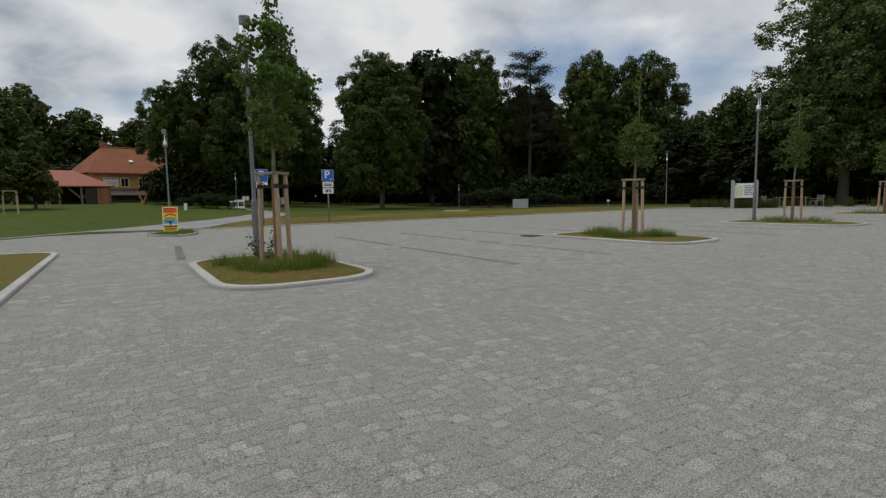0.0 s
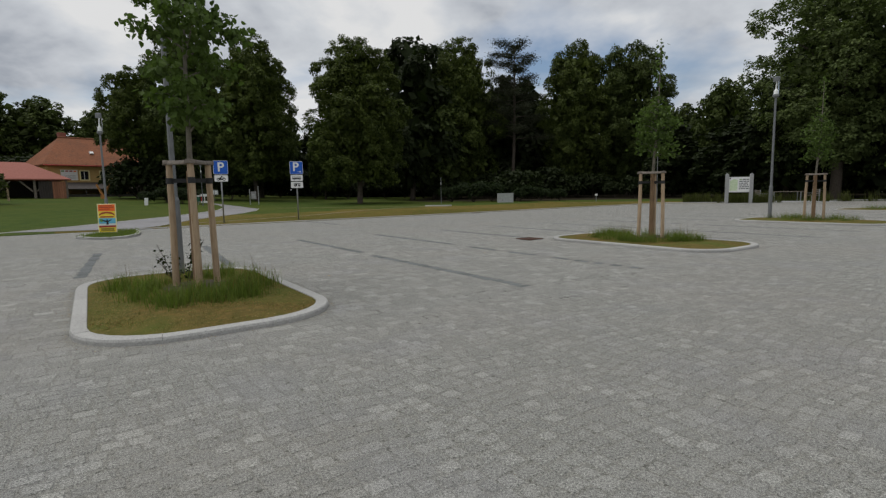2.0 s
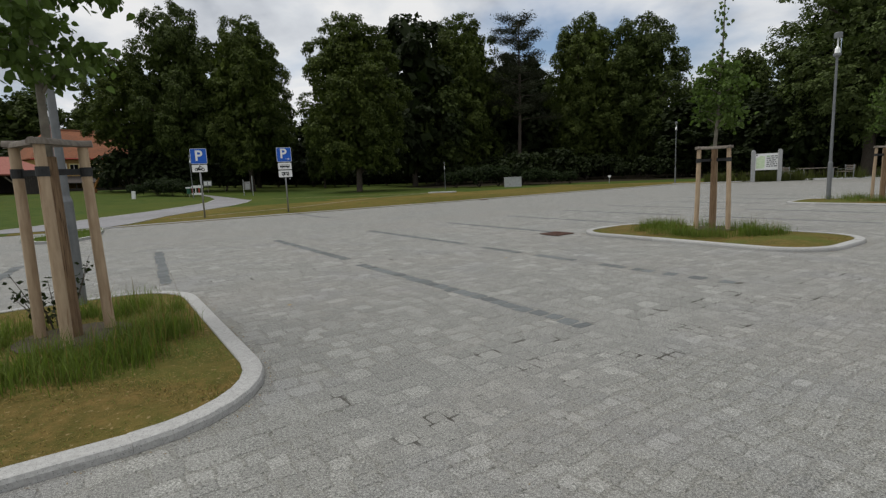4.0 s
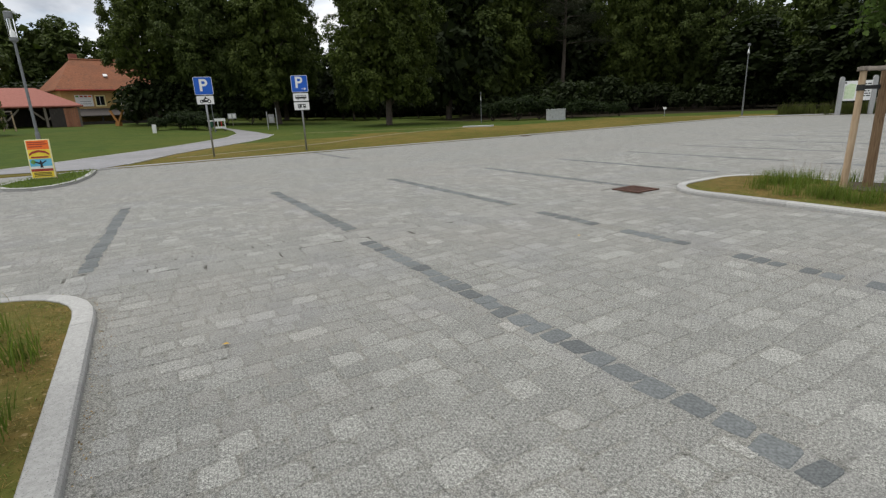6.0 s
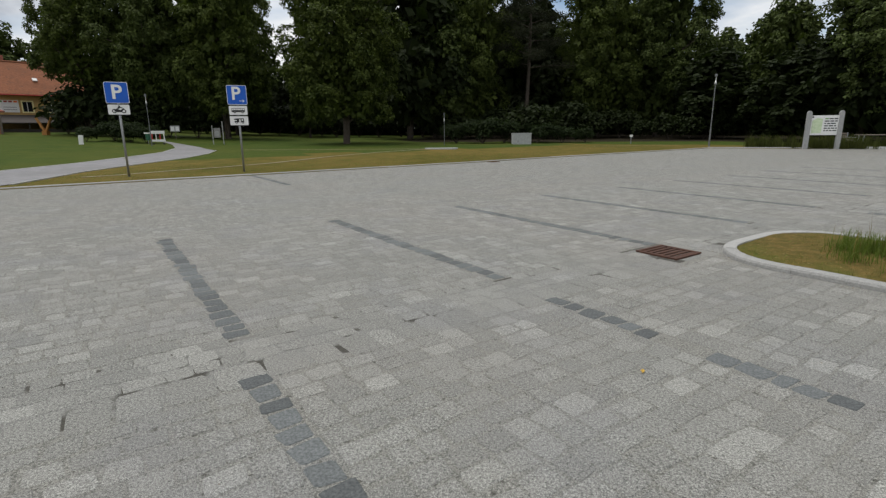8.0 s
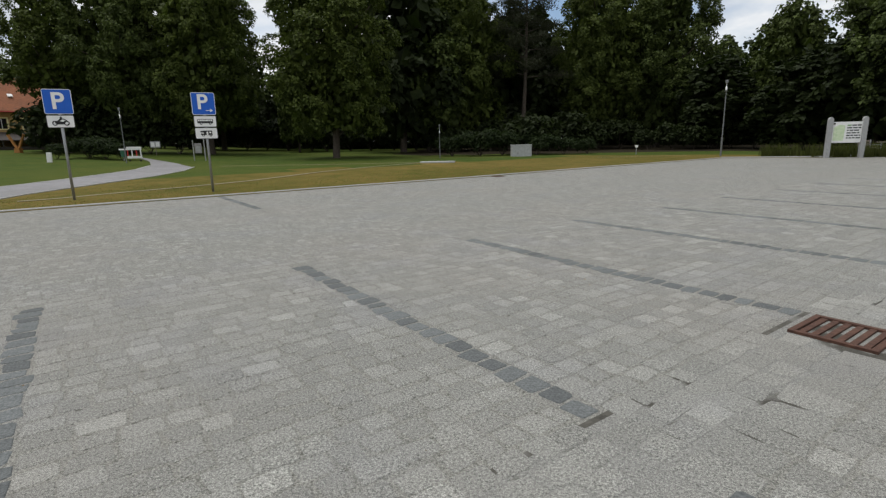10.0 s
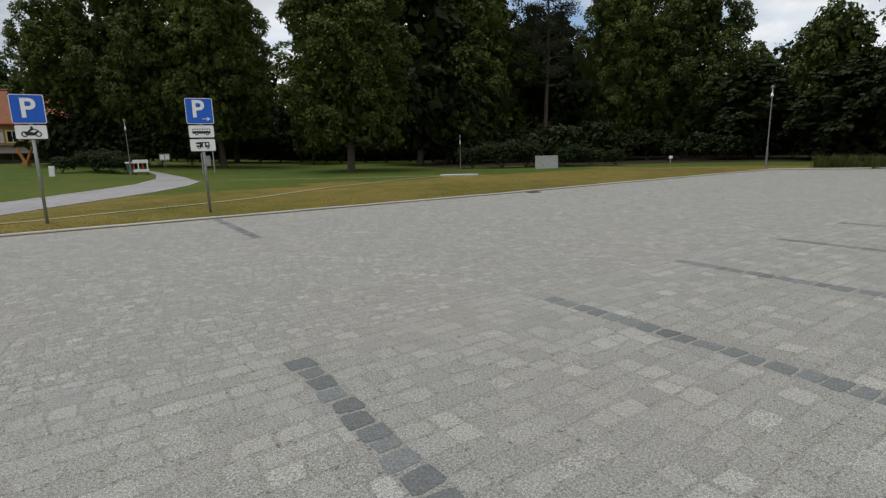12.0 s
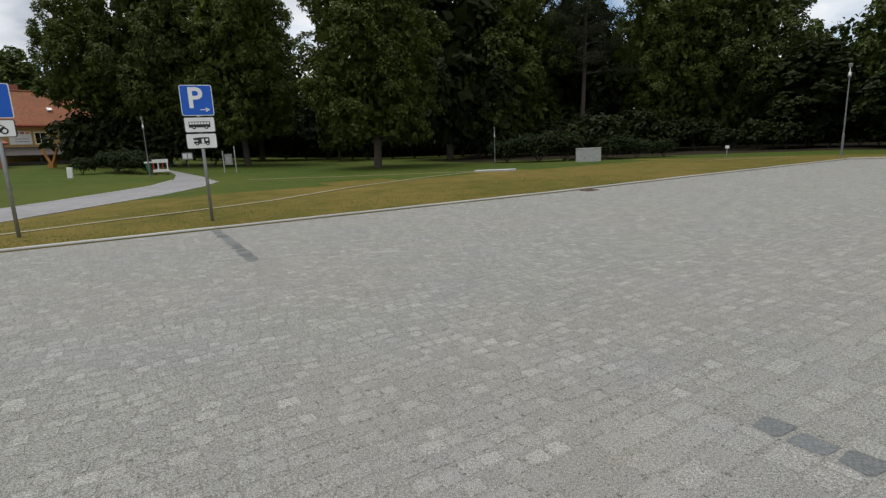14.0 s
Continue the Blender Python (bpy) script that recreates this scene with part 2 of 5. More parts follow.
M_blade = leaf_material("grass_blade", (0.068, 0.099, 0.018), (0.128, 0.160, 0.036), 0.3, 0.35)
M_leafD = leaf_material("ash_leaf", (0.048, 0.066, 0.022), (0.10, 0.126, 0.042), 0.34, 0.2)
M_leafA = leaf_material("lime_leaf", (0.031, 0.044, 0.010), (0.084, 0.106, 0.023), 0.4, 0.15)
M_leafB = leaf_material("maple_leaf", (0.031, 0.044, 0.012), (0.078, 0.101, 0.026), 0.38, 0.12)
# leaf tone taken near black: shade inside the wood is in the colour
M_leafC = leaf_material("shade_dark_leaf", (0.011, 0.017, 0.005), (0.023, 0.032, 0.009), 0.2, 0.15)
M_leafP = leaf_material("pine_needles", (0.022, 0.026, 0.014), (0.042, 0.046, 0.025), 0.3, 0.1)
M_leafY = leaf_material("young_tree_leaf", (0.045, 0.075, 0.018), (0.090, 0.128, 0.034), 0.35, 0.25)
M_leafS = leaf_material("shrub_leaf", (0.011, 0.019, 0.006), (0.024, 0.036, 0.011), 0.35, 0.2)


def glass(name):
    m = bpy.data.materials.new(name)
    m.use_nodes = True
    p = m.node_tree.nodes["Principled BSDF"]
    p.inputs["Base Color"].default_value = (0.95, 0.97, 0.97, 1)
    p.inputs["Roughness"].default_value, p.inputs["Transmission Weight"].default_value, p.inputs["IOR"].default_value = 0.03, 1.0, 1.1
    return m


M_glass = glass("clear_lamp_glass")
M_pane = material("dark_window_glass", (0.012, 0.014, 0.016), (0.02, 0.022, 0.025), 3, 0.12, bump=0)


# ---- builders ----
def bm_new():
    return bmesh.new()


def finish(name, bm, mat, smooth=False):
    bmesh.ops.recalc_face_normals(bm, faces=bm.faces)
    me = bpy.data.meshes.new(name)
    bm.to_mesh(me)
    bm.free()
    me.materials.append(mat)
    if smooth:
        for p in me.polygons:
            p.use_smooth = True
    return me


def part(name, bm, mat, parent, label="", smooth=False):
    ob = new(name, finish(name, bm, mat, smooth))
    ob.parent = parent
    return tagged(ob, label)


def thing(name, m, label, category, group="", kind=""):
    ob = new(name)
    ob.empty_display_size = 0.2
    ob.matrix_world = m
    return tagged(ob, label, category, group, kind)


def raw(name, verts, faces, mat, smooth=False):
    me = bpy.data.meshes.new(name)
    me.from_pydata(verts, [], faces)
    me.materials.append(mat)
    if smooth:
        for p in me.polygons:
            p.use_smooth = True
    return me


def b_box(bm, c, s, rz=0.0, bevel=0.0, rot=None):
    m = Matrix.Translation(c) @ (rot if rot is not None else Matrix.Rotation(radians(rz), 4, "Z")) @ Matrix.Diagonal((*s, 1))
    g = bmesh.ops.create_cube(bm, size=1, matrix=m)
    if bevel:
        es = list({e for v in g["verts"] for e in v.link_edges})
        bmesh.ops.bevel(bm, geom=es, offset=bevel, segments=2, affect="EDGES", profile=0.5)
    return bm


def b_cyl(bm, p0, p1, r0, r1=None, seg=12, caps=True):
    p0, p1 = Vector(p0), Vector(p1)
    d = p1 - p0
    m = Matrix.Translation((p0 + p1) / 2) @ d.to_track_quat("Z", "Y").to_matrix().to_4x4()
    bmesh.ops.create_cone(bm, cap_ends=caps, segments=seg, radius1=r0, radius2=r0 if r1 is None else r1, depth=d.length, matrix=m)
    return bm


def b_prism(bm, pts, y0, y1):
    """A flat shape in the x-z plane, given thickness from y0 to y1."""
    a = [bm.verts.new((x, y0, z)) for x, z in pts]
    b = [bm.verts.new((x, y1, z)) for x, z in pts]
    bm.faces.new(a)
    bm.faces.new(b[::-1])
    n = len(pts)
    for i in range(n):
        bm.faces.new((a[i], b[i], b[(i + 1) % n], a[(i + 1) % n]))
    return bm


def rrect(x0, z0, x1, z1, r, n=5):
    out = []
    for cx, cz, a0 in ((x1 - r, z0 + r, -90), (x1 - r, z1 - r, 0), (x0 + r, z1 - r, 90), (x0 + r, z0 + r, 180)):
        for i in range(n + 1):
            a = radians(a0 + 90 * i / n)
            out.append((cx + r * math.cos(a), cz + r * math.sin(a)))
    return out


def disc(cx, cz, r, n=16):
    return [(cx + r * math.cos(2 * math.pi * i / n), cz + r * math.sin(2 * math.pi * i / n)) for i in range(n)]


def text_part(txt, size, x, y, z, mat, parent, name="letter", bold=0.0):
    cu = bpy.data.curves.new("text", "FONT")
    cu.body, cu.size, cu.extrude, cu.offset = txt, size, 0.0015, bold
    cu.align_x, cu.align_y = "CENTER", "CENTER"
    tmp = bpy.data.objects.new("text", cu)
    me = bpy.data.meshes.new_from_object(tmp)
    bpy.data.objects.remove(tmp)
    me.transform(Matrix.Translation((x, y, z)) @ Matrix.Rotation(radians(90), 4, "X"))
    me.materials.clear()
    me.materials.append(mat)
    ob = new(name, me)
    ob.parent = parent
    return ob


# ---- plan: u runs along the parking rows, v across them ----
TH = radians(38.7)
CU, SU = math.cos(TH), math.sin(TH)


def W(u, v, z=0.0):
    return (CU * u - SU * v, SU * u + CU * v, z)


def UV(x, y):
    return (CU * x + SU * y, -SU * x + CU * y)


EDGE = [(-60, -48.2), (-1.2, 25.2), (4.3, 25.2), (20, 25.2), (27, 25.55), (39.7, 25.9), (42.6, 21.3), (48, 17.5), (60, 8), (150, -70)]


def v_edge(u):
    for (a, va), (b, vb) in zip(EDGE, EDGE[1:]):
        if u <= b:
            return va + (vb - va) * (u - a) / (b - a)
    return EDGE[-1][1]


def terrain(x, y):
    u, v = UV(x, y)
    d = max(0.0, v - 26.3)
    return min(d, 75) * 0.012 + max(0.0, min(-x, 70) - 18) * 0.03 * min(1.0, d / 10)


ISLANDS = {"A": (2.40, 6.64, 4.865, 11.06, 0.84), "B": (12.08, 6.60, 14.46, 11.08, 0.80), "E": (21.64, 6.64, 24.06, 11.16, 0.74),
           "F": (31.9, 6.8, 34.4, 11.5, 0.75), "D": (-3.6, 4.0, 0.1, 15.8, 0.9)}


def sd_rr(u, v, box):
    """Signed distance to a rounded rectangle, in metres."""
    u0, v0, u1, v1, r = box
    qx, qy = np.abs(u - (u0 + u1) / 2) - (u1 - u0) / 2 + r, np.abs(v - (v0 + v1) / 2) - (v1 - v0) / 2 + r
    return np.hypot(np.maximum(qx, 0), np.maximum(qy, 0)) + np.minimum(np.maximum(qx, qy), 0) - r


# poster island: a lens shape
C_PTS = [(2.2, 21.5), (2.55, 20.75), (3.1, 20.3), (3.55, 20.5), (3.9, 21.2), (4.05, 22.3), (4.12, 23.4), (4.15, 24.6),
         (3.9, 24.6), (3.3, 24.3), (2.75, 23.4), (2.35, 22.4)]


def in_poly(u, v, pts):
    inside = np.zeros(np.shape(u), bool)
    n = len(pts)
    for i in range(n):
        (x0, y0), (x1, y1) = pts[i], pts[(i + 1) % n]
        if y0 == y1:
            continue
        cross = ((y0 > v) != (y1 > v)) & (u < (x1 - x0) * (v - y0) / (y1 - y0) + x0)
        inside ^= cross
    return inside


# ---- ground ----
g = new("ground", raw("ground", [(-1500, -1500, -0.09), (1500, -1500, -0.09), (1500, 1500, -0.09), (-1500, 1500, -0.09)], [(0, 1, 2, 3)], M_lawn))
tagged(g, "wide flat ground under park and car park", "ground", kind="structure")


def build_lawn():
    us = sorted({*np.arange(-60, 150, 1.5).round(3), *(a for a, _ in EDGE)})
    ds = [0.0, 0.0, 0.2, 0.45, 0.8, 1.5, 2.5, 4, 5.5, 7, 9, 11, 13, 15, 17.5, 20, 23, 26, 29, 32, 36, 40, 45, 50, 56, 62, 70, 80, 100, 140, 220, 400, 900]
    verts, faces = [], []
    for u in us:
        for j, d in enumerate(ds):
            x, y, _ = W(u, v_edge(u) + d)
            z = -0.08 if j == 0 else terrain(x, y) + 0.018 + 0.012 * noise.noise((x * 0.5, y * 0.5, 0)) * min(1, d)
            verts.append((x, y, z))
    n = len(ds)
    for i in range(len(us) - 1):
        for j in range(n - 1):
            a = i * n + j
            faces.append((a, a + n, a + n + 1, a + 1))
    me = raw("lawn", verts, faces, M_lawn, True)
    me.materials.append(M_drylawn)
    for p in me.polygons:
        x, y, _ = p.center
        u, v = UV(x, y)
        if x > -15.5 and u < 45 and 1.0 < u and v - v_edge(u) < 9.5 + 2.5 * noise.noise((u * 0.25, 0, 5)):
            p.material_index = 1
    # faces past the wood's edge get the near-black floor in place of shade
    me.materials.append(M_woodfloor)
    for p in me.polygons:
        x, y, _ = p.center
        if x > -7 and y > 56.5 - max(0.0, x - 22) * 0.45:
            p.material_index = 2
    ob = new("lawn", me)
    tagged(ob, "mown park lawn, green with dry yellowish patches", "lawn", kind="structure")


build_lawn()

lot = [W(-60, -60, -0.0024), W(70, -60, -0.0024), W(150, -70, -0.0024)] + [W(u, v + 0.02, -0.0024) for u, v in EDGE[::-1]]
ob = new("pavement", raw("pavement", lot, [tuple(range(len(lot)))], M_joint))
PAVEMENT = tagged(ob, "grey granite sett paving of a car park with grit joints", "pavement", kind="structure")

# path along the lawn: left and right border, from the car park to the wood
PATH_L = [(-16.7, 20.9), (-16.5, 24), (-16.7, 28), (-16.8, 31.5), (-17.4, 35.5), (-18.2, 39.5), (-19.6, 43), (-22.2, 47), (-25.5, 51), (-30, 55.5)]
PATH_R = [(-12.55, 22.3), (-12.7, 23.6), (-13.6, 27.5), (-13.9, 31), (-14.1, 34.5), (-14.9, 38.2), (-16.2, 41.6), (-19.2, 45.3), (-23.2, 49.3), (-28, 54)]


def ribbon(name, left, right, dz, mat, label, cat, n=40):
    def along(pts, s):
        s *= len(pts) - 1
        i = min(int(s), len(pts) - 2)
        return Vector(pts[i]).lerp(Vector(pts[i + 1]), s - i)
    verts, faces = [], []
    k = 5
    for i in range(n + 1):
        a, b = along(left, i / n), along(right, i / n)
        for j in range(k):
            p = a.lerp(b, j / (k - 1))
            verts.append((p.x, p.y, terrain(p.x, p.y) + dz))
    for i in range(n):
        for j in range(k - 1):
            q = i * k + j
            faces.append((q, q + 1, q + k + 1, q + k))
    return tagged(new(name, raw(name, verts, faces, mat, True)), label, cat, kind="structure")


ribbon("path", PATH_L, PATH_R, 0.035, M_path, "pale grey paved footpath curving through the lawn", "path")


def strip(name, pts, w, label):
    left, right = [], []
    for i, p in enumerate(pts):
        d = (Vector(pts[min(i + 1, len(pts) - 1)]) - Vector(pts[max(i - 1, 0)])).normalized()
        nrm = Vector((-d.y, d.x)) * w / 2
        left.append(tuple(Vector(p) + nrm))
        right.append(tuple(Vector(p) - nrm))
    return ribbon(name, left, right, 0.034, M_trench, label, "trench line", 60)


M_trench = material("dry_trench_line", (0.186, 0.167, 0.093), (0.260, 0.242, 0.161), 3, 0.95, bump=0.8, bump_scale=40)
strip("trench_strip", [(-12.2, 25.6), (-11.6, 26.2), (-10.6, 28.0), (-9.7, 29.3), (-8.5, 31.6), (-7.2, 36.2), (-5.4, 40.2), (-3.1, 43.8)], 0.20,
      "pale dry filled trench line crossing the lawn")
strip("trench_strip", [(-15.0, 42.4), (-13.7, 42.4), (-10.2, 42.7), (-6, 43.3), (-3.1, 43.8)], 0.22, "pale dry filled trench line crossing the lawn")
strip("trench_strip", [(8, 47.6), (11, 48.6), (14.5, 49.3)], 0.15, "pale dry filled trench line crossing the lawn")


# ---- kerbs ----
def kerb_line(parent, pts, closed, width, height, piece, inward, name="kerb_stone", z0=-0.05, follow=False):
    """Kerb stones laid end to end along a line of (x, y); the bevelled side looks away from inward."""
    P = [Vector(p) for p in pts]
    if closed:
        P.append(P[0])
    run = [0.0]
    for a, b in zip(P, P[1:]):
        run.append(run[-1] + (b - a).length)

    def at(s):
        s = min(max(s, 0), run[-1])
        for i in range(len(P) - 1):
            if s <= run[i + 1] + 1e-9:
                d = P[i + 1] - P[i]
                return P[i].lerp(P[i + 1], (s - run[i]) / max(d.length, 1e-9))
        return P[-1]
    n = max(1, round(run[-1] / piece))
    for i in range(n):
        s0, s1 = run[-1] * i / n + 0.0012, run[-1] * (i + 1) / n - 0.0012
        k = 5
        bm = bm_new()
        rings = []
        lift = random.uniform(-0.003, 0.003)
        for j in range(k + 1):
            s = s0 + (s1 - s0) * j / k
            p = at(s)
            d = (at(s + 0.05) - at(s - 0.05)).normalized()
            nrm = Vector((-d.y, d.x)) * inward
            base = terrain(p.x, p.y) if follow else 0.0
            prof = [(0, z0), (0.004, height * 0.55), (width * 0.10, height * 0.92), (width * 0.24, height), (width * 0.95, height), (width, height * 0.9), (width, z0)]
            rings.append([bm.verts.new((p.x + nrm.x * o, p.y + nrm.y * o, base + z + (lift if z > 0 else 0))) for o, z in prof])
        for a, b in zip(rings, rings[1:]):
            for q in range(len(a)):
                r = (q + 1) % len(a)
                bm.faces.new((a[q], a[r], b[r], b[q]))
        bm.faces.new(rings[0])
        bm.faces.new(rings[-1][::-1])
        part(name, bm, M_kerb, parent)


def blades(name, pts, h0, h1, mat, label, lean=0.35, wide=0.006, seed=1):
    """Grass blades: pts is an array of x, y, z; each blade is a bent strip."""
    rng = np.random.default_rng(seed)
    n = len(pts)
    h = h0 + (h1 - h0) * rng.uniform(0, 1, n) ** 1.5
    a = rng.uniform(0, 2 * np.pi, n)
    ln = rng.uniform(0.1, 1, n) * lean * h
    d = np.stack([np.cos(a), np.sin(a), np.zeros(n)], 1)
    s = np.stack([-np.sin(a), np.cos(a), np.zeros(n)], 1) * (wide * rng.uniform(0.7, 1.4, n))[:, None]
    up = np.array([0, 0, 1.0])
    b = np.asarray(pts, float)
    mid = b + d * (ln * 0.35)[:, None] + up * (h * 0.6)[:, None]
    tip = b + d * (ln * 1.2)[:, None] + up * h[:, None]
    V = np.stack([b - s, b + s, mid + s * 0.7, mid - s * 0.7, tip], 1).reshape(-1, 3)
    F = []
    for i in range(n):
        q = 5 * i
        F.append((q, q + 1, q + 2, q + 3))
        F.append((q + 3, q + 2, q + 4))
    ob = new(name, raw(name, V.tolist(), F, mat))
    return tagged(ob, label, "grass", kind="stuff")


def rr_outline(box, n=6):
    u0, v0, u1, v1, r = box
    return [W(u, v)[:2] for u, v in rrect(u0, v0, u1, v1, r, n)]


def bed_height(sd):
    return 0.045 + 0.05 * np.clip(-sd / 1.0, 0, 1)


def planting_island(key, tall, short):
    box = ISLANDS[key]
    isl = thing("planting_island", Matrix.Identity(4), "kerbed planting island with dry turf and tall grass in the paving", "traffic island", "islands in the car park")
    kerb_line(isl, rr_outline(box), True, 0.142, 0.058, 0.95, 1)
    u0, v0, u1, v1, r = box
    bm = bm_new()
    inner = (u0 + 0.1, v0 + 0.1, u1 - 0.1, v1 - 0.1, r - 0.1)
    rings = []
    cu, cv = (u0 + u1) / 2, (v0 + v1) / 2
    out = rrect(*inner, 6)
    for f in (1.0, 0.93, 0.82, 0.65, 0.45, 0.22):
        ring = []
        for u, v in out:
            uu, vv = cu + (u - cu) * f, cv + (v - cv) * f
            z = float(bed_height(sd_rr(uu, vv, inner))) + 0.018 * noise.noise((uu * 2.3, vv * 2.3, 3))
            ring.append(bm.verts.new(W(uu, vv, z)))
        rings.append(ring)
    for a, b in zip(rings, rings[1:]):
        for q in range(len(a)):
            t = (q + 1) % len(a)
            bm.faces.new((a[q], a[t], b[t], b[q]))
    bm.faces.new(rings[-1])
    part("turf", bm, M_bed, isl, "dry yellow-green turf", True)
    rng = np.random.default_rng(len(key) + ord(key))
    if short:
        u, v = rng.uniform(u0, u1, short), rng.uniform(v0, v1, short)
        k = sd_rr(u, v, inner) < -0.05
        u, v = u[k], v[k]
        pts = np.stack([CU * u - SU * v, SU * u + CU * v, bed_height(sd_rr(u, v, inner)) - 0.01], 1)
        cut = len(pts) * 4 // 5
        blades("short_grass", pts[:cut], 0.008, 0.026, M_dry, "short dry grass of a planting island", 2.6, 0.0022, 3)
        blades("short_grass", pts[cut:], 0.008, 0.030, M_blade, "short green grass of a planting island", 2.0, 0.0022, 4)
    if tall:
        cl = []
        for i in range(34):
            a, d = rng.uniform(0, 2 * np.pi), rng.uniform(0.5, 1.0)
            cl.append((cu + 0.1 + d * math.cos(a) * 0.95, cv + 0.05 + d * math.sin(a) * 1.25))
        idx = rng.integers(0, len(cl), tall)
        c = np.array(cl)[idx] + rng.normal(0, 0.10, (tall, 2))
        k = sd_rr(c[:, 0], c[:, 1], inner) < -0.12
        c = c[k]
        pts = np.stack([CU * c[:, 0] - SU * c[:, 1], SU * c[:, 0] + CU * c[:, 1], np.full(len(c), 0.08)], 1)
        blades("tall_grass", pts, 0.05, 0.25, M_blade, "tall green grass round the tree stakes", 0.75, 0.0028, 5)
        blades("tall_grass", pts[::30] + np.array([0.03, 0.02, 0]), 0.2, 0.42, M_dry, "dry seed stalks round the tree stakes", 0.3, 0.002, 6)
    return isl


planting_island("A", 6500, 42000)
planting_island("B", 5000, 16000)
planting_island("E", 2200, 2500)
planting_island("F", 1500, 1200)
planting_island("D", 600, 9000)

isl = thing("poster_island", Matrix.Identity(4), "small lens-shaped kerbed grass island at the path mouth", "traffic island", "islands in the car park")
kerb_line(isl, [W(u, v)[:2] for u, v in C_PTS], True, 0.14, 0.07, 0.8, 1)
bm = bm_new()
bm.faces.new([bm.verts.new(W(u, v, 0.06)) for u, v in C_PTS])
part("turf", bm, M_lawn, isl, "green turf")
rng = np.random.default_rng(8)
cu_, cv_ = rng.uniform(2.2, 4.1, 2600), rng.uniform(19.9, 24.5, 2600)
k_ = in_poly(cu_, cv_, C_PTS)
blades("short_grass", np.stack([CU * cu_ - SU * cv_, SU * cu_ + CU * cv_, np.full(2600, 0.05)], 1)[k_], 0.03, 0.12, M_blade, "green grass of a small island", 0.9, 0.005, 9)

edging = thing("kerb_edging", Matrix.Identity(4), "flush pale granite edging between paving and lawn", "kerb", kind="structure")
kerb_line(edging, [W(u, v)[:2] for u, v in ((4.15, 24.9), (4.6, 25.2), (20, 25.2), (27, 25.55), (39.7, 25.9))], False, 0.13, 0.045, 1.0, 1, follow=True)
kerb_line(edging, [W(u, v)[:2] for u, v in ((39.7, 25.9), (42.6, 21.3), (48, 17.5), (54, 12.8))], False, 0.15, 0.08, 1.0, 1)
kerb_line(edging, [(-17.0, 9.0), (-16.8, 16.0)] + PATH_L[:7], False, 0.11, 0.05, 1.0, 1, follow=True)
kerb_line(edging, PATH_R[1:7], False, 0.09, 0.05, 1.0, -1, follow=True)


# ---- street lamps ----
def street_lamp(x, y, h, label, z=0.0, thin=1.0, lean=(0, 0)):
    lamp = thing("street_lamp", pose(x, y, z, lean[0], lean[1], 0), label, "street lamp", "street lamps")
    r = 0.043 * thin
    part("base_sleeve", b_cyl(bm_new(), (0, 0, -0.1), (0, 0, 1.15), r * 1.45, seg=20), M_lampgrey, lamp, smooth=False)
    bm = b_cyl(bm_new(), (0, 0, 1.15), (0, 0, 1.21), r * 1.45, r, 20)
    part("collar", bm, M_lampgrey, lamp)
    bm = b_box(bm_new(), (0, -r * 1.42, 0.75), (0.075 * thin, 0.012, 0.32), bevel=0.004)
    part("service_door", bm, M_lampgrey, lamp)
    part("pole", b_cyl(bm_new(), (0, 0, 1.21), (0, 0, h - 0.72), r, r * 0.78, 20), M_lampgrey, lamp)
    head = h - 0.72
    bm = b_cyl(bm_new(), (0, 0, head), (0, 0, head + 0.05), r, 0.105 * 0.9 * thin, 24)
    b_cyl(bm, (0, 0, head + 0.05), (0, 0, head + 0.12), 0.115 * 0.9 * thin, seg=24)
    part("lamp_holder", bm, M_lampgrey, lamp)
    bm = b_cyl(bm_new(), (0, 0, head + 0.12), (0, 0, head + 0.24), 0.075 * 0.9 * thin, 0.068 * 0.9 * thin, 20)
    b_cyl(bm, (0, 0, head + 0.24), (0, 0, head + 0.32), 0.068 * 0.9 * thin, 0.022 * 0.9 * thin, 20)
    b_cyl(bm, (0, 0, head + 0.32), (0, 0, head + 0.56), 0.022 * 0.9 * thin, 0.018 * 0.9 * thin, 12)
    part("reflector", bm, M_white, lamp, "white conical reflector")
    bm = b_cyl(bm_new(), (0, 0, head + 0.12), (0, 0, head + 0.56), 0.112 * 0.9 * thin, 0.116 * 0.9 * thin, 28, caps=False)
    gl = part("glass_cylinder", bm, M_glass, lamp, "clear glass cylinder", True)
    gl.visible_shadow = False
    bm = b_cyl(bm_new(), (0, 0, head + 0.56), (0, 0, head + 0.70), 0.118 * 0.9 * thin, 0.120 * 0.9 * thin, 28)
    b_cyl(bm, (0, 0, head + 0.70), (0, 0, head + 0.72), 0.120 * 0.9 * thin, 0.10 * 0.9 * thin, 28)
    part("cap", bm, M_lampgrey, lamp, "flat grey lamp cap")
    return lamp


lx, ly, _ = W(3.75, 10.66)
street_lamp(lx, ly, 4.83, "grey metal street lamp with glass cylinder in a planting island", 0.05)
lx, ly, _ = W(22.9, 10.25)
street_lamp(lx, ly, 5.0, "grey metal street lamp with glass cylinder in a far planting island", 0.05)
street_lamp(-11.9, 19.86, 4.08, "grey metal street lamp behind the poster board", 0.05, 0.85)
street_lamp(15.95, 47.6, 4.75, "slim grey street lamp at the corner of paving and lawn", 0.03, 0.9)
street_lamp(-22.6, 45.2, 3.6, "slim path lamp beside the curving footpath", 0.3, 0.62)
street_lamp(-2.5, 49.6, 2.4, "slim path lamp at the edge of the wood", 0.15, 0.42)


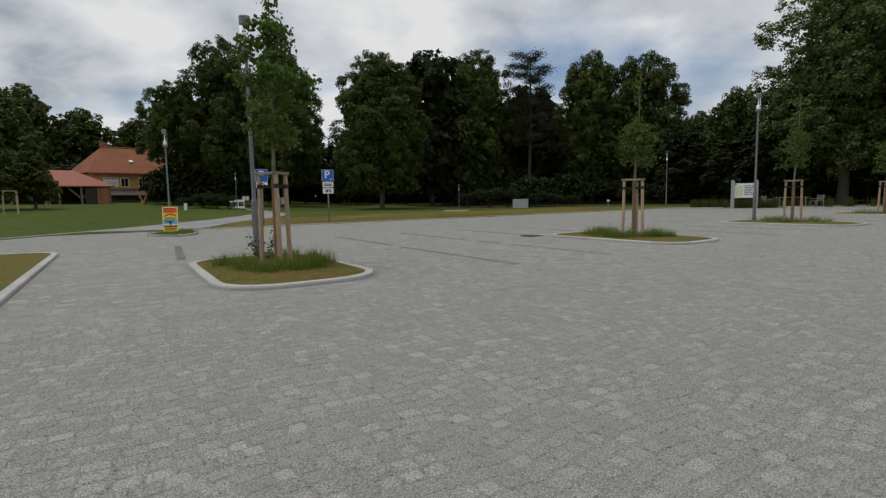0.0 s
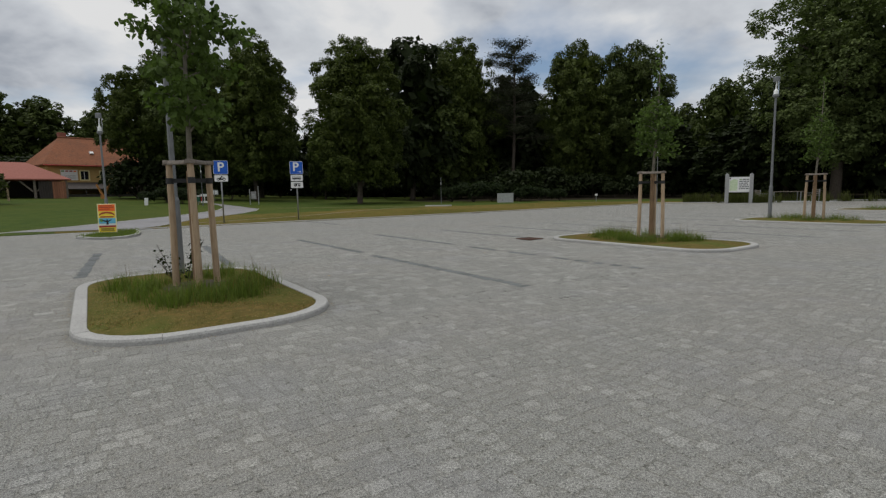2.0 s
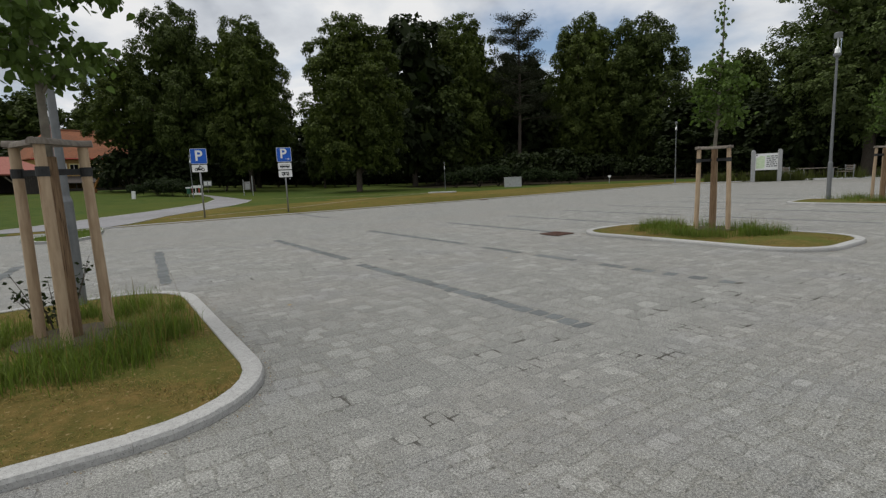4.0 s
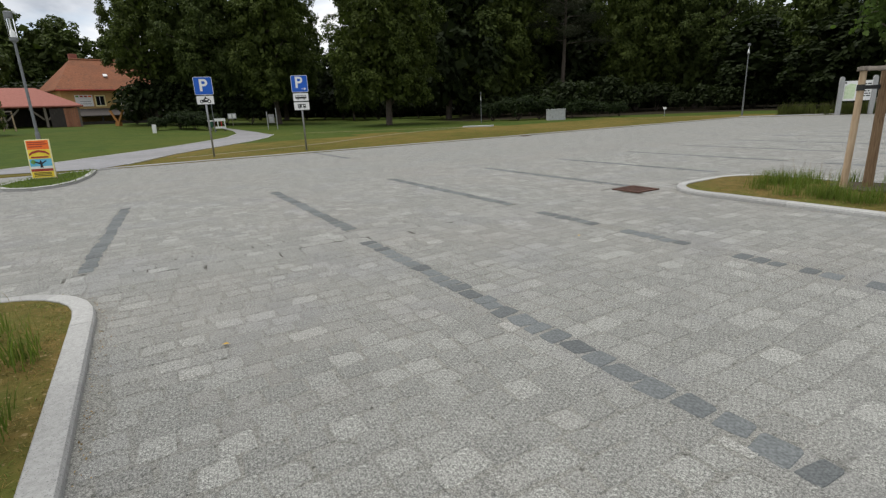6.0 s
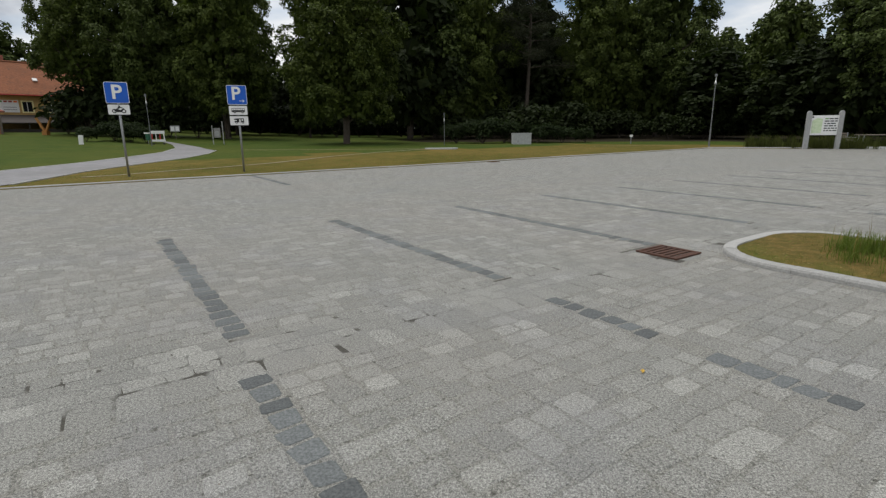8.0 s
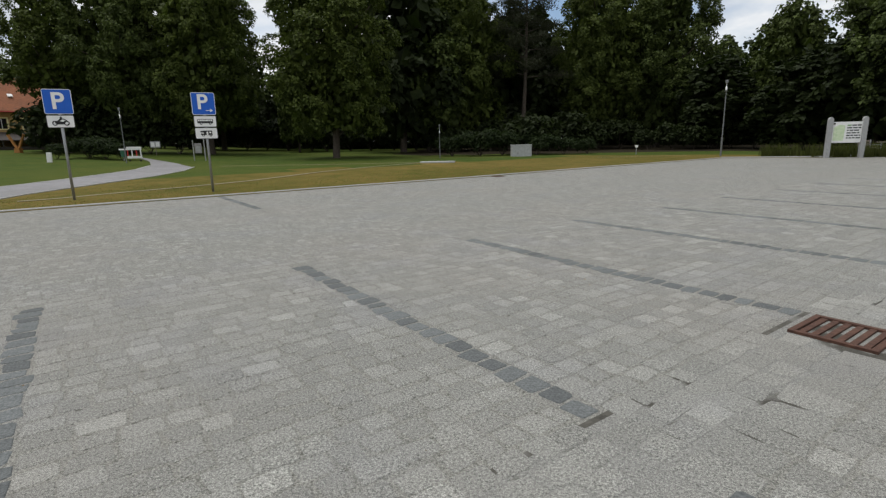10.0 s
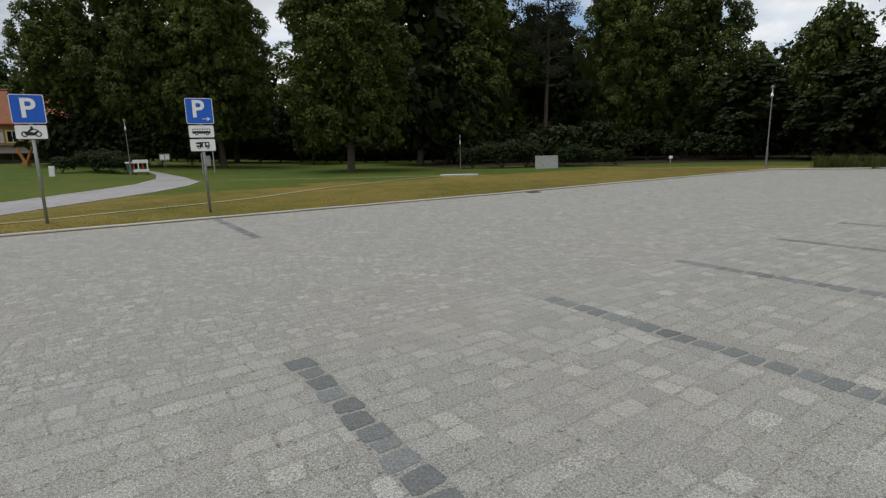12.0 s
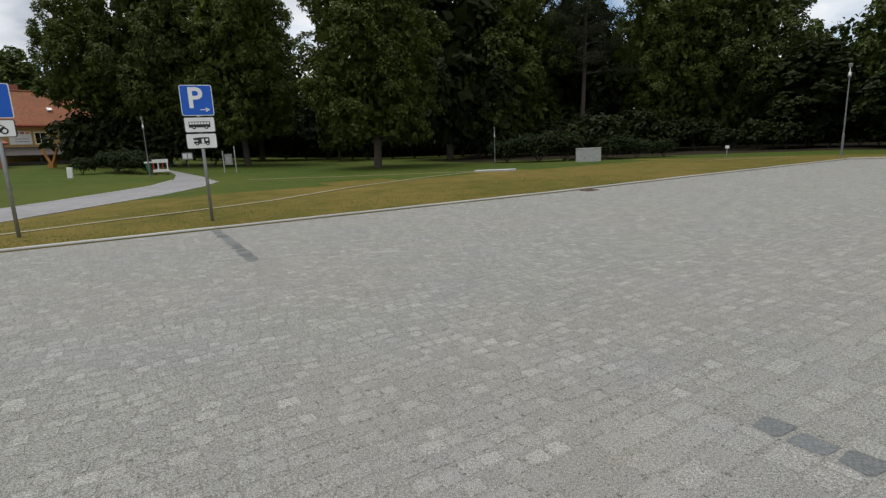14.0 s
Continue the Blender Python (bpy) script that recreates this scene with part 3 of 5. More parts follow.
# ---- parking signs ----
def sign_plate(parent, x0, z0, x1, z1, border, inner, name, y=-0.05, r=0.04):
    p = part(name, b_prism(bm_new(), rrect(x0, z0, x1, z1, r), y, y + 0.018), border, parent)
    b = 0.014
    part("face", b_prism(bm_new(), rrect(x0 + b, z0 + b, x1 - b, z1 - b, r * 0.75), y - 0.003, y), inner, p)
    return p


def flat(parent, pts, mat, name="symbol", y=-0.0575):
    return part(name, b_prism(bm_new(), pts, y, y + 0.004), mat, parent)


def sign_post(x, y, z, rz, label, plates):
    s = thing("parking_sign", pose(x, y, z, 0, 0, rz), label, "traffic sign", "parking signs")
    top = 2.87
    part("post", b_cyl(bm_new(), (0, 0, -0.15), (0, 0, top - 0.02), 0.034, seg=16), M_steel, s, "galvanised steel post", True)
    part("post_cap", b_cyl(bm_new(), (0, 0, top - 0.02), (0, 0, top), 0.036, 0.03, 16), M_black, s)
    zt = top
    pl = sign_plate(s, -0.31, zt - 0.62, 0.31, zt, M_white, M_signblue, "sign_plate")
    cz = zt - 0.31
    dx = -0.03 if "bus" in plates else 0.0
    text_part("P", 0.58, dx, -0.056, cz + (0.03 if dx else 0.0), M_white, pl, "letter", 0.012)
    if "bus" in plates:
        flat(pl, [(0.05, cz - 0.198), (0.185, cz - 0.198), (0.185, cz - 0.182), (0.05, cz - 0.182)], M_white, "arrow_shaft")
        flat(pl, [(0.235, cz - 0.19), (0.165, cz - 0.145), (0.15, cz - 0.16), (0.195, cz - 0.19), (0.15, cz - 0.22), (0.165, cz - 0.235)], M_white, "arrow_head")
    zt -= 0.645
    for kind in plates:
        h = 0.32
        p = sign_plate(s, -0.30, zt - h, 0.30, zt, M_black, M_white, "supplementary_plate", r=0.035)
        c = zt - h / 2
        if kind == "motorcycle":
            for wx in (-0.125, 0.125):
                bm = bm_new()
                o, i = disc(wx, c - 0.045, 0.062, 20), disc(wx, c - 0.045, 0.036, 20)
                for k in range(20):
                    n = (k + 1) % 20
                    q = [bm.verts.new((a, -0.0575, b)) for a, b in (o[k], o[n], i[n], i[k])]
                    bm.faces.new(q)
                part("wheel", bm, M_black, p)
            flat(p, [(-0.12, c - 0.05), (-0.05, c - 0.075), (0.06, c - 0.075), (0.10, c - 0.03), (0.145, c + 0.03), (0.12, c + 0.04), (0.05, c - 0.01),
                     (-0.03, c + 0.01), (-0.13, c + 0.015)], M_black, "motorcycle_symbol")
            flat(p, [(-0.07, c + 0.012), (-0.02, c + 0.012), (0.04, c + 0.05), (0.11, c + 0.035), (0.115, c + 0.05), (0.04, c + 0.08), (-0.01, c + 0.075)],
                 M_black, "rider_symbol", -0.0585)
            flat(p, disc(0.015, c + 0.098, 0.026, 12), M_black, "helmet_symbol")
        elif kind == "bus":
            b = part("bus_symbol", b_prism(bm_new(), rrect(-0.21, c - 0.055, 0.205, c + 0.065, 0.015), -0.0575, -0.0535), M_black, p)
            for i in range(7):
                flat(b, rrect(-0.195 + i * 0.056, c + 0.008, -0.150 + i * 0.056, c + 0.052, 0.005, 2), M_white, "bus_window", -0.0605)
            for wx in (-0.115, 0.125):
                wv = flat(b, disc(wx, c - 0.055, 0.036), M_black, "wheel", -0.0605)
                flat(wv, disc(wx, c - 0.055, 0.014, 10), M_white, "hub", -0.0640)
        else:
            b = part("camper_symbol", b_prism(bm_new(), [(-0.15, c - 0.055), (-0.15, c - 0.01), (-0.10, c + 0.015), (-0.16, c + 0.03), (-0.165, c + 0.06), (-0.06, c + 0.075),
                     (0.15, c + 0.075), (0.155, c - 0.055)], -0.0575, -0.0535), M_black, p)
            flat(b, rrect(0.075, c - 0.0, 0.125, c + 0.045, 0.005, 2), M_white, "camper_window", -0.0605)
            flat(b, rrect(0.0, c - 0.05, 0.045, c + 0.045, 0.005, 2), M_white, "camper_door", -0.0605)
            flat(b, [(-0.125, c - 0.008), (-0.075, c - 0.008), (-0.075, c + 0.02), (-0.10, c + 0.02)], M_white, "cab_window", -0.0605)
            for wx in (-0.09, 0.11):
                wv = flat(b, disc(wx, c - 0.057, 0.034), M_black, "wheel", -0.0605)
                flat(wv, disc(wx, c - 0.057, 0.014, 10), M_white, "hub", -0.0640)
        zt -= h + 0.015
    for zc in (top - 0.15, top - 0.47):
        part("clamp", b_cyl(bm_new(), (0, 0, zc), (0, 0, zc + 0.03), 0.042, seg=14), M_steel, s)
    return s


sign_post(-7.97, 27.72, 0.0, 27, "blue parking sign with bus and camper plates on steel post", ["bus", "camper"])
sign_post(-10.87, 25.92, 0.0, 30, "blue parking sign with motorcycle plate on steel post", ["motorcycle"])


# ---- staked young trees ----
def leaf_mesh(name, pts, nrm_up, size, mat, seed, aspect=0.62, droop=0.3, face=None, fine=False):
    """Folded leaves: one small diamond of two triangles at each point, turned at random or facing the way given in face."""
    rng = np.random.default_rng(seed)
    n = len(pts)
    if face is None:
        a = rng.uniform(0, 2 * np.pi, n)
        tilt = rng.normal(-droop, 0.45, n)
        d = np.stack([np.cos(a) * np.cos(tilt), np.sin(a) * np.cos(tilt), np.sin(tilt)], 1)
        r = rng.normal(0, 1, (n, 3))
        r[:, 2] += nrm_up
    else:
        r = face + rng.normal(0, 0.42, (n, 3))
        d = np.cross(r, rng.normal(0, 1, (n, 3)))
        d[:, 2] -= 0.25 * np.linalg.norm(d, axis=1)
        d /= np.linalg.norm(d, axis=1)[:, None] + 1e-9
    s = np.cross(d, r)
    s /= np.linalg.norm(s, axis=1)[:, None] + 1e-9
    up = np.cross(s, d)
    L = (size * rng.uniform(0.6, 1.25, n))[:, None]
    b = np.asarray(pts, float)
    m = b + d * L * 0.45
    if fine:
        w = s * L * aspect
        V = np.stack([b, b + d * L * 0.22 + w * 0.42 + up * L * 0.06, b + d * L * 0.58 + w * 0.40 + up * L * 0.03, b + d * L - up * L * 0.12,
                      b + d * L * 0.58 - w * 0.40 + up * L * 0.03, b + d * L * 0.22 - w * 0.42 + up * L * 0.06], 1).reshape(-1, 3)
        i = np.arange(n) * 6
        F = np.stack([i, i + 1, i + 2, i + 3, i, i + 3, i + 4, i + 5], 1).reshape(-1, 4)
        return raw(name, V.tolist(), F.tolist(), mat)
    V = np.stack([b, m + s * L * aspect * 0.5 + up * L * 0.08, b + d * L, m - s * L * aspect * 0.5 + up * L * 0.08], 1).reshape(-1, 3)
    i = np.arange(n) * 4
    F = np.concatenate([np.stack([i, i + 1, i + 2], 1), np.stack([i, i + 2, i + 3], 1)], 0)
    F = F[np.argsort(np.concatenate([i, i]), kind="stable")]
    return raw(name, V.tolist(), F.tolist(), mat)


def limb(bm, p0, p1, r0, r1, bend, seg=7, k=4):
    p0, p1 = Vector(p0), Vector(p1)
    prev = p0
    for i in range(1, k + 1):
        f = i / k
        p = p0.lerp(p1, f) + Vector(bend) * math.sin(math.pi * f)
        b_cyl(bm, prev, p, r0 + (r1 - r0) * (i - 1) / k, r0 + (r1 - r0) * f, seg, caps=False)
        prev = p


def young_tree(x, y, h, base, spread, seed, label, n_leaf, leaf=0.12, lean=(0.0, 0.0), spire=0.3):
    rng = np.random.default_rng(seed)
    t = thing("young_tree", pose(x, y, 0.06), label, "tree", "staked young trees")
    bm = bm_new()
    top = Vector((lean[0], lean[1], h))
    limb(bm, (0, 0, 1.5), top * 0.98, 0.034, 0.006, (0.02, -0.02, 0), 8, 8)
    part("trunk", bm, M_ybark, t, "thin grey-brown young trunk", True)
    part("reed_wrap", b_cyl(bm_new(), (0, 0, -0.1), (0, 0, 1.52), 0.06, 0.05, 14), M_reed, t, "brown reed mat wrapped round the trunk")
    bm = bm_new()
    pts = []
    nb = 26
    for i in range(nb):
        f = i / (nb - 1)
        z = base + (h * (1 - spire) - base) * f
        a = i * 2.4 + rng.uniform(-0.4, 0.4)
        L = spread * (0.42 + 0.75 * math.sin(math.pi * min(1, 0.06 + f * 0.9))) * (1.0 - 0.3 * f) * rng.uniform(0.6, 1.25) + 0.12
        p0 = Vector((lean[0] * z / h, lean[1] * z / h, z))
        p1 = p0 + Vector((math.cos(a) * L, math.sin(a) * L, L * rng.uniform(0.1, 0.6)))
        limb(bm, p0, p1, 0.014, 0.003, (0, 0, 0.06), 5, 4)
        m = int(n_leaf / nb * (0.4 + L / spread))
        q = np.clip(rng.choice([0.35, 0.55, 0.75, 0.9, 1.0], m) + rng.normal(0, 0.06, m), 0.15, 1.08)
        base_pts = np.array(p0)[None] + (np.array(p1) - np.array(p0))[None] * q[:, None]
        base_pts[:, 2] += 0.06 * np.sin(np.pi * np.minimum(q, 1))
        pts.append(base_pts + rng.normal(0, 0.085, (m, 3)) * np.array([1, 1, 0.7]))
    m = int(n_leaf * 0.12)
    q = rng.uniform(1 - spire * 1.2, 1.0, m)
    pts.append(np.array(top)[None] * q[:, None] + rng.normal(0, 0.075, (m, 3)))
    part("branch", bm, M_ybark, t, "thin branches")
    P = np.concatenate(pts)
    P = P[rng.permutation(len(P))]
    cr = new("crown", leaf_mesh("crown", P, 0.8, leaf, M_leafY, seed + 1, 0.85, 0.75, fine=True))
    cr.parent = t
    tagged(cr, "loose crown of green leaves")
    return t


def stake_frame(x, y, rz, label, h=1.66, half=0.25, r=0.04, flare=0.10, z=0.0):
    s = thing("tree_stake_frame", pose(x, y, z, 0, 0, rz), label, "tree support", "tree supports")
    feet = [(-half, -half * 0.62), (half, -half * 0.62), (0.0, half * 1.12)]
    tops = []
    for fx, fy in feet:
        k = 1 - flare
        tx, ty = fx * k, fy * k
        tops.append((tx, ty))
        bm = bm_new()
        limb(bm, (fx, fy, -0.1), (tx, ty, h), r * 1.08, r * 0.95, (random.uniform(-0.01, 0.01), random.uniform(-0.01, 0.01), 0), 14, 4)
        st = part("stake", bm, M_wood, s, "peeled round wooden stake", True)
        bm = b_cyl(bm_new(), (tx + (fx - tx) * 0.14, ty + (fy - ty) * 0.14, h - 0.24), (tx + (fx - tx) * 0.10, ty + (fy - ty) * 0.10, h - 0.165), r * 1.12, seg=14)
        part("strap", bm, M_strap, s, "black webbing strap")
        d = Vector((-tx, -ty, 0))
        c = Vector((tx, ty, h - 0.2)) + d * 0.5
        m = Matrix.Translation(c) @ d.to_track_quat("X", "Z").to_matrix().to_4x4()
        bm = bm_new()
        bmesh.ops.create_cube(bm, size=1, matrix=m @ Matrix.Diagonal((d.length * 0.95, 0.006, 0.05, 1)))
        part("tie", bm, M_strap, s, "black webbing tie to the trunk")
    for i in range(3):
        a, b = Vector((*tops[i], h + 0.03)), Vector((*tops[(i + 1) % 3], h + 0.03))
        e = (b - a).normalized() * 0.07
        bm = bm_new()
        m = Matrix.Translation((a + b) / 2) @ (b - a).to_track_quat("X", "Z").to_matrix().to_4x4()
        L = (b - a).length + 0.14
        # half-round rail
        prof = [(-0.045, 0.0)] + [(0.045 * math.cos(math.pi - math.pi * j / 8), 0.05 * math.sin(math.pi * j / 8)) for j in range(1, 8)] + [(0.045, 0.0)]
        ends = []
        for sx in (-L / 2, L / 2):
            ends.append([bm.verts.new(m @ Vector((sx, py, pz - 0.03 + 0.004 * i))) for py, pz in prof])
        for j in range(len(prof)):
            k = (j + 1) % len(prof)
            bm.faces.new((ends[0][j], ends[0][k], ends[1][k], ends[1][j]))
        bm.faces.new(ends[0])
        bm.faces.new(ends[1][::-1])
        part("rail", bm, M_oldwood, s, "half-round grey wooden rail")
    return s


for key, hh, ba, sp, sd, nl, lean, spire in (("A", 5.1, 2.0, 0.49, 11, 2500, (0.07, 0.0), 0.2), ("B", 4.55, 1.9, 0.27, 12, 1000, (0.12, 0.03), 0.34),
                                            ("E", 4.8, 2.0, 0.29, 13, 900, (0.1, 0.0), 0.30), ("F", 4.4, 1.9, 0.42, 14, 800, (0.0, 0.0), 0.25)):
    u0, v0, u1, v1, _ = ISLANDS[key]
    x, y, _ = W((u0 + u1) / 2 + {"A": 0.11, "B": 0.39, "E": 0.35, "F": 0.2}[key], (v0 + v1) / 2 + (0.13 if key == "A" else 0.1))
    young_tree(x, y, hh, ba, sp, sd, "young slender deciduous tree tied between wooden stakes", nl, 0.082, lean, spire)
    stake_frame(x, y, -27, "three-legged frame of peeled stakes round a young tree", 1.66 if key == "A" else 1.585, 0.25 if key == "A" else 0.27)
    bm = bm_new()
    bmesh.ops.create_circle(bm, cap_ends=True, segments=20, radius=0.42)
    for v in bm.verts:
        v.co += Vector((x, y, 0.105)) + Vector((0, 0, 0.01 * noise.noise(v.co * 9)))
    tagged(new("soil_patch", finish("soil_patch", bm, M_soil)), "bare brown soil under a staked tree", "soil", kind="stuff")

# leafy shoots at the foot of the staked tree
sx, sy, _ = W(3.62, 9.45)
rng = np.random.default_rng(77)
sh = thing("sapling_shoots", pose(sx, sy, 0.06), "dark leafy shoots at the foot of a tree", "shrub")
bm, pts = bm_new(), []
for i in range(9):
    a = rng.uniform(0, 6.28)
    tip = Vector((math.cos(a) * 0.3, math.sin(a) * 0.3, rng.uniform(0.35, 0.65)))
    limb(bm, (math.cos(a) * 0.08, math.sin(a) * 0.08, 0), tip, 0.006, 0.002, (0, 0, 0.02), 5, 3)
    q = rng.uniform(0.3, 1, 16)[:, None]
    pts.append(np.array(tip)[None] * q + rng.normal(0, 0.03, (16, 3)))
part("stem", bm, M_bark, sh)
lf = new("leaves", leaf_mesh("leaves", np.concatenate(pts), 0.5, 0.06, M_leafC, 5))
lf.parent = sh

# staked trees on the far lawn by the house
for x, y, h in ((-32.6, 33.0, 2.6), (-41.0, 44.0, 2.4), (-42.2, 46.8, 2.3)):
    z = terrain(x, y)
    fr = stake_frame(x, y, 20, "three-legged stake frame on the lawn", 1.6, 0.45, z=z)


# ---- advertising board on the small island ----
ad = thing("poster_board", pose(-11.72, 19.58, 0.06, -4, 0, 20), "bright orange and yellow event poster board on grass island", "poster", "")
part("panel", b_box(bm_new(), (0, 0, 0.52), (0.56, 0.02, 0.98), bevel=0.006), M_paleyel, ad, "pale yellow bordered panel")
for pts, mat, nm in (([(-0.25, 0.76), (0.25, 0.76), (0.25, 0.985), (-0.25, 0.985)], M_orange, "orange_field"),
                     ([(-0.25, 0.05), (0.25, 0.05), (0.25, 0.20), (-0.25, 0.20)], M_yprint, "yellow_field"),
                     ([(-0.25, 0.205), (0.25, 0.205), (0.25, 0.27), (-0.25, 0.27)], M_redp, "red_band"),
                     ([(-0.25, 0.275), (0.25, 0.275), (0.25, 0.33), (-0.25, 0.33)], M_white, "white_band"),
                     ([(-0.25, 0.335), (0.25, 0.335), (0.25, 0.52), (-0.25, 0.52)], M_bluep, "sky_field"),
                     ([(-0.25, 0.525), (0.25, 0.525), (0.25, 0.755), (-0.25, 0.755)], M_yprint, "title_field")):
    part(nm, b_prism(bm_new(), pts, -0.014, -0.010), mat, ad)
part("title_arc", b_prism(bm_new(), [(-0.23, 0.60), (-0.15, 0.66), (0, 0.69), (0.15, 0.66), (0.23, 0.60), (0.23, 0.655), (0.15, 0.715), (0, 0.745), (-0.15, 0.715), (-0.23, 0.655)],
                         -0.019, -0.015), M_redp, ad)
part("title_bar", b_prism(bm_new(), rrect(-0.2, 0.545, 0.2, 0.585, 0.01), -0.019, -0.015), M_redp, ad)
part("tree_motif", b_prism(bm_new(), [(-0.03, 0.30), (0.04, 0.30), (0.03, 0.39), (0.14, 0.46), (0.12, 0.48), (0.03, 0.43), (0.0, 0.50), (-0.03, 0.43), (-0.14, 0.47), (-0.15, 0.44),
                                          (-0.02, 0.38)], -0.019, -0.015), M_black, ad)
part("green_motif", b_prism(bm_new(), disc(-0.17, 0.45, 0.055), -0.019, -0.015), M_greenp, ad)
for z in (0.085, 0.125, 0.16):
    part("text_bar", b_prism(bm_new(), rrect(-0.2, z, 0.2, z + 0.018, 0.004, 2), -0.019, -0.015), M_black, ad)
for z, w in ((0.93, 0.2), (0.88, 0.22), (0.82, 0.16)):
    part("text_bar", b_prism(bm_new(), rrect(-0.22, z, -0.22 + w * 2, z + 0.02, 0.004, 2), -0.019, -0.015), M_redp, ad)
for sxx in (-0.24, 0.24):
    part("stand_leg", b_cyl(bm_new(), (sxx, 0.02, 0.9), (sxx, 0.12, -0.02), 0.012, seg=10), M_wood, ad)

# ---- information board ----
ib = thing("information_board", pose(20.2, 42.6, -0.07, 0, 0, -14), "pale information board with map between two round-topped posts", "information board")
for px in (-0.80, 0.80):
    bm = bm_new()
    pr = [(px - 0.11, -0.1), (px + 0.11, -0.1), (px + 0.11, 2.14), (px + 0.09, 2.2), (px + 0.04, 2.25), (px, 2.265), (px - 0.04, 2.25), (px - 0.09, 2.2), (px - 0.11, 2.14)]
    b_prism(bm, pr, -0.12, 0.12)
    po = part("post", bm, M_postgrey, ib, "pale grey round-topped post")
pn = part("panel", b_box(bm_new(), (0, 0, 1.44), (1.38, 0.05, 1.12), bevel=0.006), M_white, ib, "white printed panel")
part("map_print", b_prism(bm_new(), [(-0.62, 1.0), (-0.12, 1.0), (-0.1, 1.8), (-0.38, 1.85), (-0.62, 1.7)], -0.032, -0.026), M_mapgreen, pn, "pale green site map")
part("emblem", b_prism(bm_new(), rrect(-0.65, 1.87, -0.56, 1.95, 0.01), -0.032, -0.026), M_black, pn)
random.seed(5)
for i in range(6):
    z = 1.78 - i * 0.135
    x = 0.0
    while x < 0.58:
        w = random.uniform(0.08, 0.24)
        part("text_bar", b_prism(bm_new(), rrect(x, z, min(x + w, 0.64), z + 0.06, 0.008, 2), -0.032, -0.026), M_black if (i or x > 0.1) else M_greenp, pn)
        x += w + 0.04

# ---- seats and table beside the board ----
def park_bench(x, y, rz):
    b = thing("park_bench", pose(x, y, 0.02, 0, 0, rz), "grey slatted park bench with back beside a table", "bench", "benches beside the board")
    for i in range(4):
        part("seat_slat", b_box(bm_new(), (0, -0.2 + i * 0.12, 0.45), (1.6, 0.09, 0.035), bevel=0.006), M_oldwood, b)
    for i in range(3):
        part("back_slat", b_box(bm_new(), (0, 0.28 + i * 0.02, 0.58 + i * 0.13), (1.6, 0.03, 0.09), bevel=0.006), M_oldwood, b)
    for px in (-0.72, 0.72):
        bm = b_box(bm_new(), (px, -0.2, 0.22), (0.05, 0.05, 0.44))
        part("leg", bm, M_steel, b)
        part("leg", b_box(bm_new(), (px, 0.26, 0.46), (0.05, 0.05, 0.92)), M_steel, b)
        part("arm", b_box(bm_new(), (px, 0.02, 0.62), (0.05, 0.5, 0.03)), M_steel, b)
    return b


park_bench(22.75, 44.3, 75)
park_bench(26.0, 43.6, -105)
tb = thing("picnic_table", pose(24.35, 44.0, 0.02, 0, 0, -10), "grey slatted outdoor table between benches", "table")
for i in range(6):
    part("top_slat", b_box(bm_new(), (0, -0.38 + i * 0.15, 0.75), (2.2, 0.13, 0.04), bevel=0.006), M_oldwood, tb)
for px in (-0.9, 0.9):
    for py in (-0.3, 0.3):
        part("leg", b_box(bm_new(), (px, py, 0.365), (0.06, 0.06, 0.73)), M_steel, tb)
sl = new("stone_slab", finish("stone_slab", b_box(bm_new(), (24.35, 44.0, 0.0), (5.6, 3.0, 0.06), -10), M_concrete))
tagged(sl, "pale paved terrace under benches and table", "paving", kind="structure")

# ---- cabinet, small posts, plates ----
cb = thing("utility_cabinet", pose(3.4, 51.6, 0.14, 0, 0, 6), "pale concrete box standing on the lawn edge", "utility box")
part("body", b_box(bm_new(), (0, 0, 0.4), (1.42, 0.8, 0.84), bevel=0.015), M_concrete, cb)
part("lid", b_box(bm_new(), (0, 0, 0.845), (1.46, 0.84, 0.05), bevel=0.012), M_concrete, cb)
pl = new("concrete_plate", finish("concrete_plate", b_prism(bm_new(), rrect(-1.05, -0.45, 1.05, 0.45, 0.3), -0.02, 0.06), M_concrete))
pl.matrix_world = pose(-2.3, 43.7, terrain(-2.3, 43.7) + 0.03, 90, 0, 0)
tagged(pl, "pale flat concrete cover plate in the lawn", "cover plate")
mk = thing("marker_post", pose(11.9, 52.0, 0.09), "small white marker plate on a short post", "marker post")
part("post", b_cyl(bm_new(), (0, 0, -0.05), (0, 0, 0.55), 0.03, seg=10), M_steel, mk)
part("plate", b_box(bm_new(), (0, -0.03, 0.62), (0.24, 0.02, 0.18), bevel=0.004), M_white, mk)
wb = thing("white_cabinet", pose(-27.2, 44.5, terrain(-27.2, 44.5), 0, 3, 30) @ Matrix.Diagonal((0.55, 0.6, 0.75, 1)), "white leaning service cabinet on the lawn", "utility box")
part("body", b_box(bm_new(), (0, 0, 0.42), (0.5, 0.3, 0.86), bevel=0.01), M_white, wb)
part("door", b_box(bm_new(), (0, -0.155, 0.42), (0.44, 0.012, 0.76), bevel=0.004), M_white, wb)

